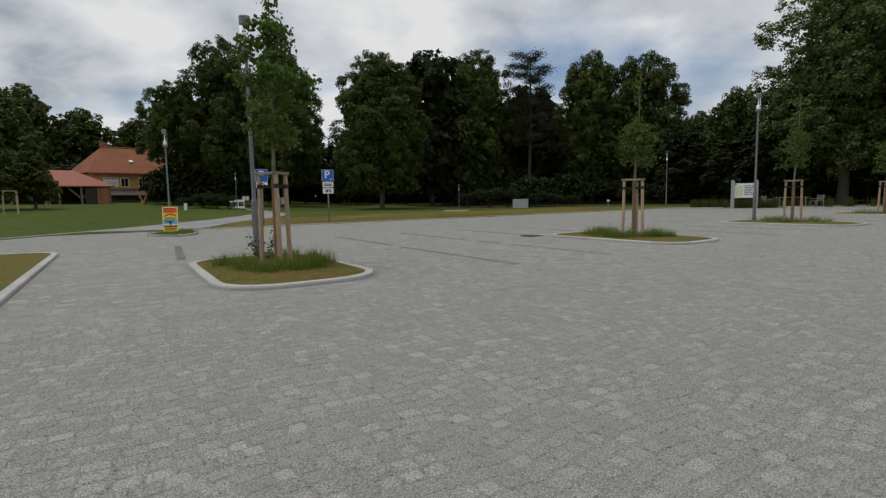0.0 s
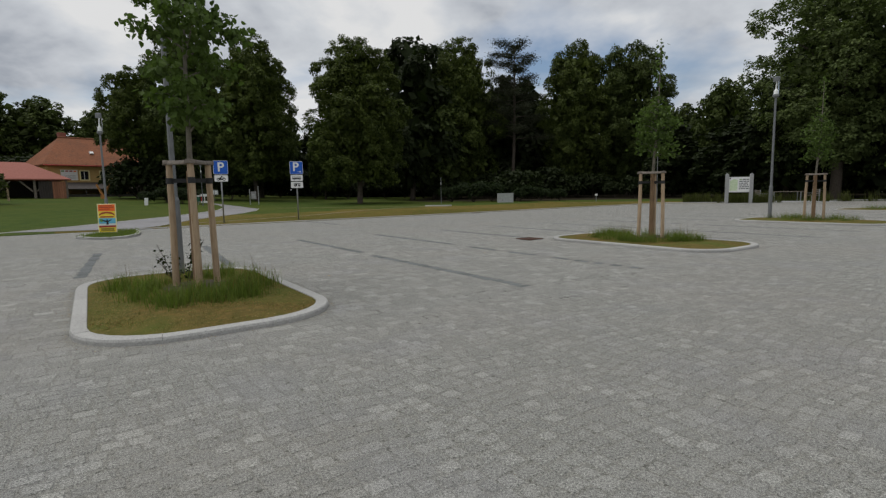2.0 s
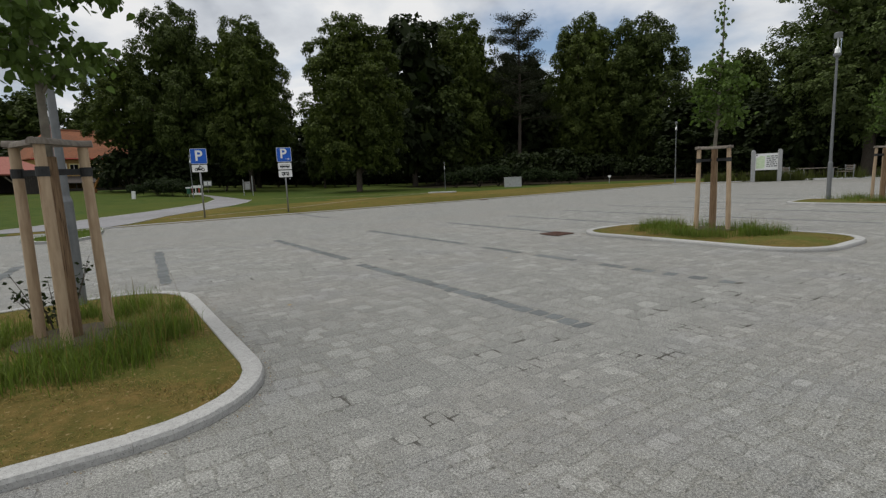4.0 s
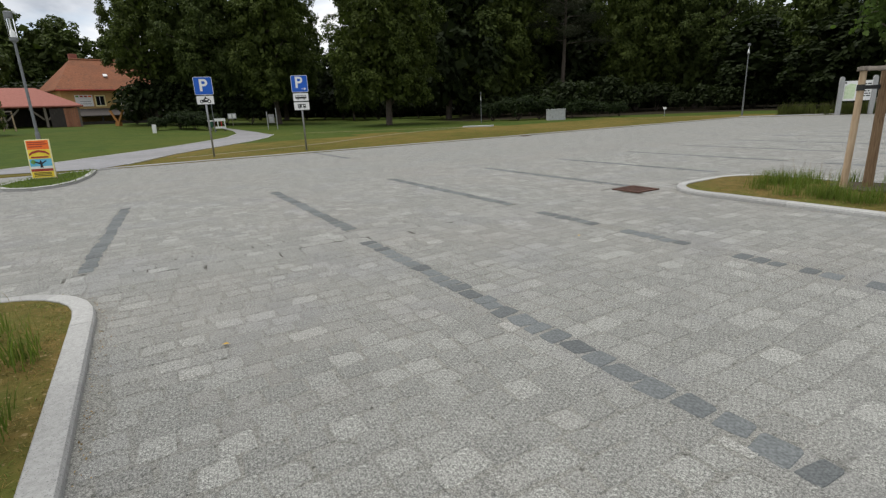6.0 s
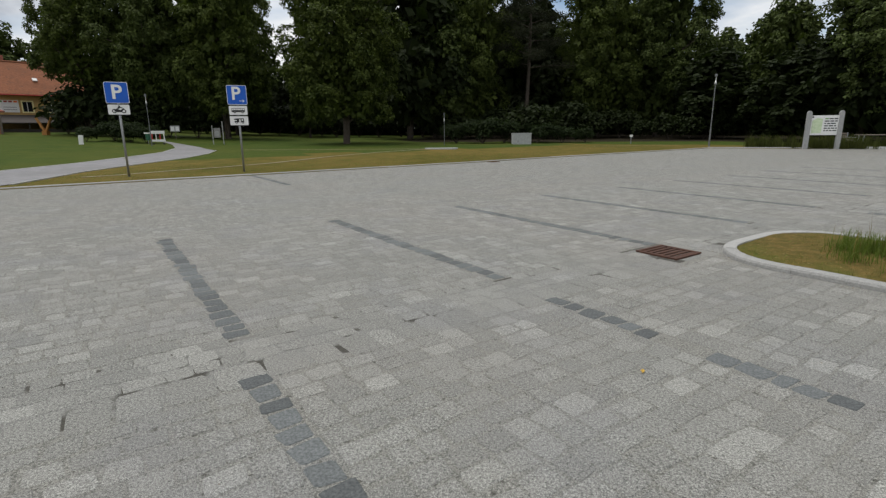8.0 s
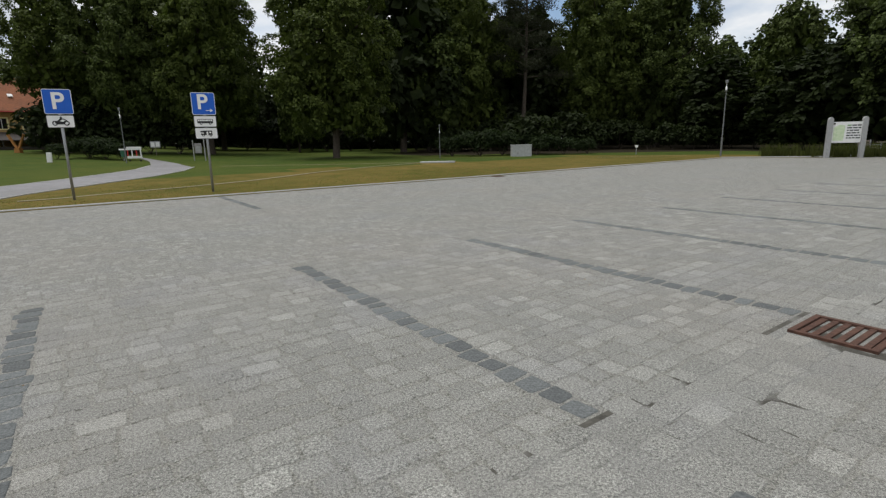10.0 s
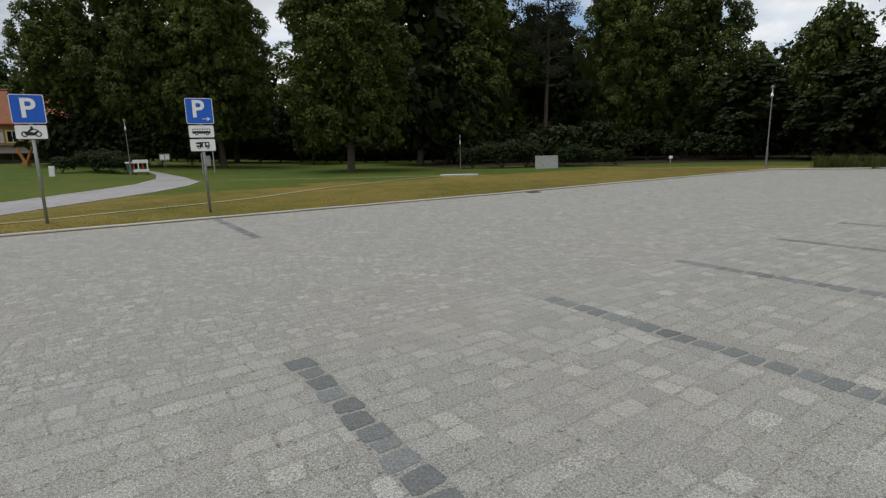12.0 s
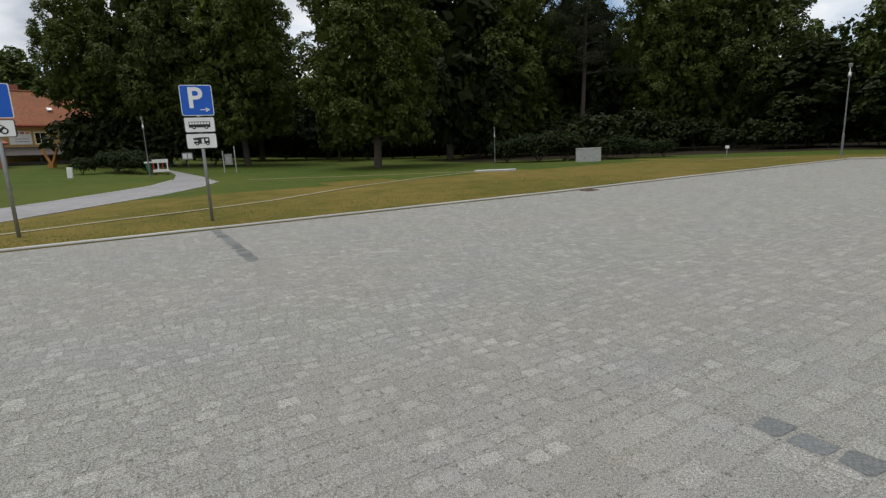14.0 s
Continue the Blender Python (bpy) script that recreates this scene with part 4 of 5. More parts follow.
# barrier, bin, boards beside the path
br = thing("construction_barrier", pose(-23.6, 47.6, terrain(-23.6, 47.6), 0, 0, 35), "red and white plastic barrier beside the path", "barrier")
part("top_rail", b_box(bm_new(), (0, 0, 0.88), (0.9, 0.06, 0.22), bevel=0.01), M_white, br)
part("bottom_rail", b_box(bm_new(), (0, 0, 0.28), (0.9, 0.06, 0.16), bevel=0.01), M_white, br)
for i in range(4):
    part("upright", b_box(bm_new(), (-0.4 + i * 0.26, 0, 0.55), (0.07, 0.05, 0.5)), M_white if i % 2 else M_red, br)
for px in (-0.33, 0.33):
    part("foot", b_box(bm_new(), (px, 0, 0.05), (0.12, 0.6, 0.1), bevel=0.01), M_strap, br)
gb = thing("litter_bin", pose(-24.2, 47.3, terrain(-24.2, 47.3)) @ Matrix.Scale(0.6, 4), "dark green bin with white lid by the path", "bin")
part("body", b_cyl(bm_new(), (0, 0, 0.5), (0, 0, 1.25), 0.24, 0.28, 16), M_binGreen, gb)
part("lid", b_box(bm_new(), (0, 0, 1.34), (0.62, 0.5, 0.16), bevel=0.03), M_white, gb)
part("post", b_cyl(bm_new(), (0, 0, 0), (0, 0, 0.5), 0.05, seg=10), M_steel, gb)
nb = thing("notice_board", pose(-27.3, 56.0, terrain(-27.3, 56.0), 0, 0, 25) @ Matrix.Scale(0.62, 4), "pale notice board on a post by the wood", "notice board")
part("post", b_cyl(bm_new(), (0, 0.04, 0), (0, 0.04, 1.9), 0.05, seg=10), M_oldwood, nb)
part("panel", b_box(bm_new(), (0, 0, 1.55), (1.25, 0.05, 0.85), bevel=0.01), M_postgrey, nb)
for i in range(2):
    part("sheet", b_box(bm_new(), (-0.3 + 0.6 * i, -0.03, 1.55), (0.45, 0.012, 0.6)), M_white, nb)
fr = thing("wayside_frame", pose(-20.2, 49.6, terrain(-20.2, 49.6), 0, 0, 15) @ Matrix.Scale(0.95, 4), "grey framed panel on two posts beside the path", "sign frame")
for px in (-0.25, 0.55):
    part("post", b_cyl(bm_new(), (px, 0, -0.05), (px, 0, 1.55 if px < 0 else 1.85), 0.04, seg=10), M_postgrey, fr)
part("panel", b_box(bm_new(), (0.1, 0, 0.95), (0.5, 0.04, 0.75), bevel=0.01), M_roofgrey, fr)
part("sheet", b_box(bm_new(), (0.1, -0.025, 0.9), (0.3, 0.01, 0.4)), M_postgrey, fr)

# V-shaped timber sculpture by the house
vs = thing("timber_sculpture", pose(-40.3, 56.7, terrain(-40.3, 56.7)) @ Matrix.Scale(0.8, 4), "V-shaped orange timber play sculpture", "sculpture")
for a in (-1, 1):
    part("beam", b_box(bm_new(), (a * 0.5, 0, 1.2), (0.2, 0.2, 1.8), rot=Matrix.Rotation(radians(28 * a), 4, "Y")), M_play, vs)
part("block", b_box(bm_new(), (0, 0, 0.2), (0.6, 0.5, 0.6)), M_play, vs)

# ---- drains ----
def drain(u, v, su, sv, slats):
    x, y, _ = W(u, v)
    d = thing("drain_grate", pose(x, y, 0.0, 0, 0, math.degrees(TH)), "rusty brown iron drain grate set in the paving", "drain", "drains")
    part("shaft", b_box(bm_new(), (0, 0, -0.006), (su, sv, 0.006)), M_hole, d)
    for cx, cy, a, b in ((0, -sv / 2 + 0.02, su, 0.04), (0, sv / 2 - 0.02, su, 0.04), (-su / 2 + 0.02, 0, 0.04, sv - 0.08), (su / 2 - 0.02, 0, 0.04, sv - 0.08)):
        part("frame_bar", b_box(bm_new(), (cx, cy, 0.006), (a, b, 0.024), bevel=0.003), M_rust, d)
    for i in range(slats):
        part("slat", b_box(bm_new(), (0, -sv / 2 + sv * (i + 1) / (slats + 1), 0.003), (su - 0.08, sv / (slats + 1) * 0.55, 0.018), bevel=0.003), M_rust, d)
    return d


drain(11.95, 11.3, 0.5, 0.5, 6)
drain(20.9, 24.9, 0.45, 0.3, 4)

# fallen leaves
for x, y, a in ((-1.34, 10.61, 20), (1.07, 13.3, 70)):
    bm = bm_new()
    bm.faces.new([bm.verts.new(v) for v in ((-0.024, 0, 0.003), (0, -0.013, 0.007), (0.027, 0, 0.004), (0, 0.014, 0.008))])
    o = new("fallen_leaf", finish("fallen_leaf", bm, M_leafy))
    o.matrix_world = pose(x, y, 0.008, 0, 0, a)
    tagged(o, "small yellow fallen leaf lying on the setts", "leaf", "fallen leaves")


# ---- house beyond the lawn ----
HX, HY, HZ = -50.0, 60.55, 1.3
house = thing("house", pose(HX, HY, HZ, 0, 0, 57), "yellow rendered house with hipped red tile roof", "house")
L_, D_, EV, RD = 12.5, 8.5, 4.1, 7.75
bm = bm_new()
wins = [(3.35, 4.2), (5.5, 6.35), (7.65, 8.5), (9.8, 10.65)]
xs = [0.0] + [v for w in wins for v in w] + [L_]
for i in range(len(xs) - 1):
    if i % 2:
        b_box(bm, ((xs[i] + xs[i + 1]) / 2, 0.15, 1.1), (xs[i + 1] - xs[i], 0.3, 2.4))
        b_box(bm, ((xs[i] + xs[i + 1]) / 2, 0.15, 3.72), (xs[i + 1] - xs[i], 0.3, 0.76))
    else:
        b_box(bm, ((xs[i] + xs[i + 1]) / 2, 0.15, 2.0), (xs[i + 1] - xs[i], 0.3, 4.2))
b_box(bm, (0.15, D_ / 2, 2.0), (0.3, D_ - 0.6, 4.2))
b_box(bm, (L_ - 0.15, D_ / 2, 2.0), (0.3, D_ - 0.6, 4.2))
b_box(bm, (L_ / 2, D_ - 0.15, 2.0), (L_, 0.3, 4.2))
part("wall", bm, M_yellow, house, "yellow rendered walls")
for a, b in wins:
    c = (a + b) / 2
    wn = part("window", b_box(bm_new(), (c, 0.12, 2.82), (b - a - 0.02, 0.03, 1.02)), M_pane, house, "dark window pane")
    bm = bm_new()
    for cx, cz, sx_, sz_ in ((c, 2.26, b - a + 0.24, 0.12), (c, 3.40, b - a + 0.24, 0.12), (a - 0.06, 2.83, 0.12, 1.02), (b + 0.06, 2.83, 0.12, 1.02)):
        b_box(bm, (cx, -0.02, cz), (sx_, 0.04, sz_))
    part("window_frame", bm, M_paleyel, wn, "pale window surround")
    part("mullion", b_box(bm_new(), (c, 0.09, 2.82), (0.06, 0.04, 1.0)), M_white, wn)
bn = part("banner", b_box(bm_new(), (2.15, -0.03, 2.85), (1.75, 0.03, 1.25), bevel=0.005), M_white, house, "white banner with faded lettering")
for i, m in enumerate((M_greenp, M_redp, M_redp, M_orange)):
    part("text_bar", b_box(bm_new(), (1.5 + i * 0.42, -0.05, 3.32), (0.3, 0.012, 0.16)), m, bn)
for i in range(2):
    part("text_bar", b_box(bm_new(), (2.25, -0.05, 2.75 - i * 0.25), (1.1, 0.012, 0.06)), M_roofgrey, bn)


def hip_roof(x0, y0, x1, y1, ze, zr, hip, mat, parent, label, thick=0.12):
    bm = bm_new()
    ym = (y0 + y1) / 2
    lo = [bm.verts.new(p) for p in ((x0, y0, ze), (x1, y0, ze), (x1, y1, ze), (x0, y1, ze))]
    lb = [bm.verts.new(p) for p in ((x0, y0, ze - thick), (x1, y0, ze - thick), (x1, y1, ze - thick), (x0, y1, ze - thick))]
    r0, r1 = bm.verts.new((x0 + hip, ym, zr)), bm.verts.new((x1 - hip, ym, zr))
    for f in ((lo[0], lo[1], r1, r0), (lo[1], lo[2], r1), (lo[2], lo[3], r0, r1), (lo[3], lo[0], r0)):
        bm.faces.new(f)
    for i in range(4):
        j = (i + 1) % 4
        bm.faces.new((lo[i], lb[i], lb[j], lo[j]))
    bm.faces.new(lb[::-1])
    return part("roof", bm, mat, parent, label)


rf = hip_roof(-0.5, -0.5, L_ + 0.5, D_ + 0.5, EV, RD, 3.2, M_roof, house, "weathered red clay tile roof")
part("ridge_cap", b_cyl(bm_new(), (2.6, D_ / 2, RD), (L_ - 2.6, D_ / 2, RD), 0.12, seg=10), M_roof, rf)
part("chimney", b_box(bm_new(), (3.2, D_ / 2 + 0.6, RD + 0.1), (0.8, 0.6, 1.1), bevel=0.02), M_roof2, rf, "brick chimney stump")
part("skylight", b_box(bm_new(), (5.2, 1.4, 5.75), (0.42, 0.4, 0.14), rot=Matrix.Rotation(radians(41), 4, "X")), M_white, rf, "small pale skylight")
part("gutter", b_cyl(bm_new(), (-0.5, -0.56, EV - 0.12), (L_ + 0.5, -0.56, EV - 0.12), 0.07, seg=8), M_redp, house)
# veranda roof and its dark boarding
bm = bm_new()
vs_ = [bm.verts.new(p) for p in ((0.1, -0.1, 1.98), (L_ + 1.5, -0.1, 1.98), (L_ + 1.5, -2.9, 1.15), (0.1, -2.9, 1.15),
                                 (0.1, -0.1, 1.88), (L_ + 1.5, -0.1, 1.88), (L_ + 1.5, -2.9, 1.05), (0.1, -2.9, 1.05))]
for f in ((0, 1, 2, 3), (7, 6, 5, 4), (0, 4, 5, 1), (1, 5, 6, 2), (2, 6, 7, 3), (3, 7, 4, 0)):
    bm.faces.new([vs_[i] for i in f])
part("veranda_roof", bm, M_darkwood, house, "dark low veranda roof")
for i in range(6):
    part("veranda_post", b_box(bm_new(), (0.3 + i * 2.6, -2.7, 0.4), (0.14, 0.14, 1.3)), M_darkwood, house)
part("veranda_rail", b_box(bm_new(), (L_ / 2 + 0.8, -2.75, 0.15), (L_ + 1, 0.06, 0.7)), M_darkwood, house, "dark boarded parapet")

shed = thing("open_shed", pose(HX, HY, HZ - 0.1, 0, 0, 57) @ Matrix.Translation((-0.8, 0, 0)), "open timber shed with red hipped roof beside the house", "shed")
hip_roof(-9.2, -8.2, 0.6, -1.6, 2.2, 4.05, 3.0, M_roof2, shed, "bright red tile roof")
for px, py in ((-8.8, -7.8), (-8.8, -2.0), (-5.8, -7.8), (-2.6, -7.8), (0.2, -7.8), (0.2, -4.9), (-5.8, -2.0), (0.2, -2.0)):
    part("post", b_box(bm_new(), (px, py, 1.0), (0.2, 0.2, 2.3)), M_oldwood, shed)
# wall added at the back: its dark colour stands in for the shaded inside
part("back_wall", b_box(bm_new(), (-4.3, -1.85, 0.95), (9.0, 0.08, 2.3)), M_darkwood, shed, "dark wall added for the shaded inside of the shed")
for px, s in ((-8.1, 1), (-6.5, -1), (-5.1, 1), (-3.3, -1), (-1.9, 1), (-0.5, -1)):
    part("brace", b_box(bm_new(), (px, -7.8, 1.45), (0.14, 0.14, 1.5), rot=Matrix.Rotation(radians(45 * s), 4, "Y")), M_oldwood, shed)
for i in range(14):
    part("wall_board", b_box(bm_new(), (0.34, -4.6 + i * 0.2, 0.95), (0.04, 0.18, 2.0)), M_redwood, shed)
for i in range(12):
    part("wall_board", b_box(bm_new(), (-2.2 + i * 0.2, -7.95, 0.95), (0.18, 0.04, 2.0)), M_redwood if i > 5 else M_darkwood, shed)

can = thing("long_canopy", pose(HX, HY, HZ - 0.1, 0, 0, 45), "long low timber canopy with flat grey roof", "canopy")
part("roof", b_box(bm_new(), (-17.5, -4, 2.3), (20, 4, 0.16), bevel=0.02), M_roofgrey, can)
for i in range(9):
    part("post", b_box(bm_new(), (-27 + i * 2.4, -5.8, 1.0), (0.18, 0.18, 2.5)), M_oldwood, can)
part("back_wall", b_box(bm_new(), (-17.5, -2.1, 1.0), (20, 0.1, 2.4)), M_darkwood, can)
for i in range(4):
    part("brace", b_box(bm_new(), (-26 + i * 4.8, -5.8, 1.7), (0.12, 0.12, 1.4), rot=Matrix.Rotation(radians(45), 4, "Y")), M_oldwood, can)


# ---- trees ----
CROWN_H = (0.0, 0.12, 0.3, 0.5, 0.7, 0.85, 0.95, 1.0)
CROWN_W = {"lime": (0.62, 0.86, 0.98, 1.0, 0.90, 0.68, 0.42, 0.2), "oak": (0.8, 0.95, 1.0, 0.96, 0.84, 0.66, 0.45, 0.25),
           "ash": (0.45, 0.72, 0.92, 1.0, 0.95, 0.8, 0.58, 0.3), "fir": (0.95, 0.9, 0.78, 0.6, 0.4, 0.24, 0.14, 0.08)}


def big_tree(name, seed, h, base, rad, n, leaf, mat, label, lobes_n=34, trunk_r=0.28, shape="lime", clump=0.52, loose=0.0):
    """A crown of bulging lobes; each lobe carries leaf clumps on its outside, with shaded wood and inner leaves behind."""
    rng = np.random.default_rng(seed)
    t = thing(name, Matrix.Identity(4), label, "tree", "park trees")
    bm = bm_new()
    limb(bm, (0, 0, -0.3), (0.1, 0, h * 0.66), trunk_r * 1.15, trunk_r * 0.4, (0.12, 0.08, 0), 12, 6)
    width = CROWN_W[shape]
    cen, rds = [], []
    for i in range(lobes_n):
        f = (i + 0.5) / lobes_n
        f = f ** 0.85
        a = i * 2.39996 + rng.uniform(-0.5, 0.5)
        s = rad * rng.uniform(0.22, 0.36) * (1.0 - 0.25 * f)
        rr = max(0.0, rad * float(np.interp(f, CROWN_H, width)) * rng.uniform(0.86, 1.08) - s * 0.75)
        z = base + s * 0.6 + (h - base - s * 1.5) * f
        cen.append((math.cos(a) * rr, math.sin(a) * rr, z))
        rds.append(s)
        if i % 3 == 0:
            p0 = Vector((0.06, 0.04, max(base * 0.8, min(z - 0.5, h * 0.6) * rng.uniform(0.55, 0.9))))
            limb(bm, p0, cen[-1], trunk_r * 0.34, 0.03, (0, 0, 0.3), 6, 4)
    part("trunk", bm, M_bark, t, "dark rough trunk and limbs", True)
    cen, rds = np.array(cen), np.array(rds)
    P, N_, S_ = [], [], []
    share = rds ** 2 / (rds ** 2).sum()
    for c, s, w in zip(cen, rds, share):
        m = max(6, int(11 * (s / clump) ** 2 * 0.32))
        d = rng.normal(0, 1, (m, 3))
        d[:, 2] += 0.25
        out = np.array([c[0], c[1], 0.0])
        d += out / (np.linalg.norm(out) + 1e-6) * 0.55
        d /= np.linalg.norm(d, axis=1)[:, None]
        cc = c + d * s * rng.uniform(0.72, 1.12 + loose, (m, 1))
        cr_ = clump * rng.uniform(0.55, 1.25, m)
        k = rng.choice(m, int(n * w), p=cr_ ** 2 / (cr_ ** 2).sum())
        o = rng.normal(0, 1, (len(k), 3)) + d[k] * 0.5 + np.array([0, 0, 0.35])
        o /= np.linalg.norm(o, axis=1)[:, None]
        P.append(cc[k] + o * (cr_[k] * rng.uniform(0.2, 1.1, len(k)) ** 0.6)[:, None] * np.array([1, 1, 0.7]))
        N_.append(o * 0.5 + d[k] * 0.3 + np.array([0, 0, 0.6]))
        S_.append(np.full(len(k), leaf))
    # inner leaves close the crown
    m = n // 9
    f = rng.uniform(0.02, 0.9, m)
    a, q = rng.uniform(0, 6.283, m), np.sqrt(rng.uniform(0, 1, m)) * rad * np.interp(f, CROWN_H, width) * (0.72 - loose)
    P.append(np.stack([np.cos(a) * q, np.sin(a) * q, base + 0.4 + (h - base - 1.2) * f], 1))
    N_.append(rng.normal(0, 1, (m, 3)))
    S_.append(np.full(m, leaf * 2.6))
    P, N_, S_ = np.concatenate(P), np.concatenate(N_), np.concatenate(S_)
    k = P[:, 2] > base * 0.8
    cr = new("crown", leaf_mesh("crown", P[k], 0.9, S_[k], mat, seed + 50, 0.75, 0.25, N_[k]))
    cr.parent = t
    tagged(cr, "dense leafy crown")
    return t


def crown_points(lobes, n, rng, clumps=90, spread=0.36):
    """Leaf positions and facings of a shrub: clumps set on the skin of overlapping lobes."""
    wts = np.array([r[0] * r[1] for _, r in lobes], float)
    wts /= wts.sum()
    out, face = [], []
    for (c, r), w in zip(lobes, wts):
        m = max(4, int(clumps * w * len(lobes) * 0.55))
        d = rng.normal(0, 1, (m, 3))
        d /= np.linalg.norm(d, axis=1)[:, None]
        d[:, 2] = np.where(d[:, 2] < -0.55, -d[:, 2], d[:, 2])
        rad = rng.uniform(0.62, 1.04, m) ** 0.6
        cc = np.array(c)[None] + d * np.array(r)[None] * rad[:, None]
        k = rng.integers(0, m, int(n * w))
        sz = rng.uniform(0.55, 1.6, m)
        o = rng.normal(0, 1, (len(k), 3))
        o /= np.linalg.norm(o, axis=1)[:, None]
        o *= (rng.uniform(0.25, 1.35, len(k)) ** 0.7)[:, None]
        out.append(cc[k] + o * (spread * 1.5 * sz[k])[:, None] * np.array([1, 1, 0.6]))
        face.append(o * 0.75 + d[k] * 0.3 + np.array([0, 0, 0.7]))
    return np.concatenate(out), np.concatenate(face)


def place(t, x, y, s=1.0, rz=0.0, sz=None, dz=0.0):
    t.matrix_world = Matrix.Translation((x, y, terrain(x, y) + dz)) @ Matrix.Rotation(radians(rz), 4, "Z") @ Matrix.Diagonal((s, s, sz or s, 1))


def again(t, x, y, s=1.0, rz=0.0, sz=None, label=""):
    c = copy_thing(t, Matrix.Identity(4))
    place(c, x, y, s, rz, sz)
    if label:
        tagged(c, label)
    return c


tA = big_tree("lime_tree", 21, 15.0, 1.6, 5.0, 52000, 0.22, M_leafA, "tall park lime tree with dense green crown")
tB = big_tree("maple_tree", 22, 15.0, 1.2, 5.0, 52000, 0.22, M_leafB, "broad park maple with dark green crown", 38, loose=0.12)
tF = big_tree("lime_tree", 28, 15.0, 0.9, 5.0, 48000, 0.22, M_leafA, "tall lime tree at the wood's edge", 30)
# this tree's leaf colour already holds the shade of the wood
tC = big_tree("oak_tree", 23, 16.0, 1.2, 5.0, 5600, 0.64, M_leafC, "park tree with dense crown, leaves coloured as in shade", 30, 0.3, "oak", 0.8)
tD = big_tree("tall_ash_tree", 24, 20.5, 2.6, 7.0, 44000, 0.25, M_leafD, "very tall park tree with loose feathery crown", 44, 0.4, "ash", 0.6, 0.2)
tS = big_tree("young_fir_like_tree", 25, 6.4, 0.5, 2.2, 9000, 0.19, M_leafA, "small dense green tree on the lawn", 26, 0.12, "fir", 0.3)
tE = big_tree("garden_tree", 26, 15.0, 1.5, 5.0, 10500, 0.47, M_leafB, "broad green tree behind the house", 30)
place(tE, -88.0, 72.0, 1.05, 0)
# left of the footpath gap
place(tB, -31.8, 60.0, 0.93, 30, 1.33)
tG = big_tree("lime_tree", 29, 15.0, 4.4, 4.2, 30000, 0.215, M_leafA, "park lime tree partly hiding the yellow house", 24)
place(tG, -36.8, 58.4, 0.92, 130, 0.98)
again(tA, -24.6, 60.5, 0.93, 140, 1.24, label="park lime tree beside the curving footpath")
again(tE, -29.0, 72.0, 1.0, 95, 1.1)
again(tE, -19.3, 69.5, 0.42, 40, 0.66)
# the single lime and the wood's edge behind it
place(tA, -10.7, 52.4, 0.92, 0, 1.06)
place(tC, -7.2, 65.5, 1.05, 0, 1.22)
place(tF, -1.6, 70.0, 1.05, 75, 1.36)
again(tE, -4.6, 66.5, 0.8, 250, 1.0)
again(tC, 6.0, 79.0, 1.1, 120, 1.08)
again(tA, 14.0, 73.0, 1.0, 200, 1.36, label="lime tree at the wood's edge behind the lawn")
again(tB, 20.9, 74.0, 1.12, 20, 1.34, label="broad lime at the wood's edge behind the lawn")
again(tE, 30.2, 80.0, 0.75, 300, 0.86)
again(tE, 27.6, 61.5, 0.62, 50, 0.85, label="dark tree at the wood's edge beside the board")
again(tC, 24.0, 66.0, 0.85, 40, 0.56)
again(tC, 27.3, 58.0, 0.72, 160, 0.50)
place(tD, 31.2, 49.0, 0.98, 0)
again(tD, 39.5, 44.0, 0.95, 120)
again(tC, 34.0, 54.0, 1.0, 130)
again(tC, 33.0, 51.5, 0.85, 30)
again(tC, 41.0, 47.0, 0.9, 70)
again(tC, 29.8, 53.5, 0.75, 170)
again(tE, 56.0, 30.0, 1.1, 70)
place(tS, -38.6, 37.2, 1.1, 0)
again(tS, -38.0, 40.2, 0.98, 100)
again(tS, -38.8, 34.0, 1.1, 200)
again(tE, -81.0, 82.0, 1.32, 10)
again(tE, -75.0, 88.0, 1.1, 60)
again(tE, -67.0, 92.0, 1.0, 90)
again(tE, -62.5, 60.0, 0.95, 100)
again(tE, -72.0, 62.0, 1.0, 10)
again(tC, -54.0, 94.0, 1.0, 0)
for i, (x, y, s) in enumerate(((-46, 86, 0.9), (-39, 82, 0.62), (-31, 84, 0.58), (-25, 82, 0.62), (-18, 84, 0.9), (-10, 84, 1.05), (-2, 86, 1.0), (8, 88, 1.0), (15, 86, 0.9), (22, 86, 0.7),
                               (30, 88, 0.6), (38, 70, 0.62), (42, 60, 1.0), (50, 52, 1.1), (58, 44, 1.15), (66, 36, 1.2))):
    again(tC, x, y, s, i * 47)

# pine with bare trunk
rng = np.random.default_rng(31)
pine = thing("pine_tree", pose(5.1, 69.0, terrain(5.1, 69.0)) @ Matrix.Scale(1.19, 4), "tall pine with bare trunk and flat open crown", "tree", "park trees")
bm, pts = bm_new(), []
limb(bm, (0, 0, -0.2), (0.3, 0, 15.6), 0.22, 0.05, (0.15, 0, 0), 10, 8)
for i in range(34):
    z = 6.2 + 9.4 * i / 33
    a = i * 2.4
    L = (3.3 - 1.5 * (i / 33)) * rng.uniform(0.65, 1.15)
    p0, p1 = Vector((0.2, 0, z)), Vector((0.2 + math.cos(a) * L, math.sin(a) * L, z + rng.uniform(0.1, 0.8)))
    limb(bm, p0, p1, 0.05, 0.012, (0, 0, 0.1), 5, 3)
    for q in (0.45, 0.65, 0.85, 1.0):
        c = np.array(p0.lerp(p1, q))
        pts.append(c + rng.normal(0, 1, (150, 3)) * np.array([0.42, 0.42, 0.17]))
part("trunk", bm, M_bark, pine, "straight bare trunk", True)
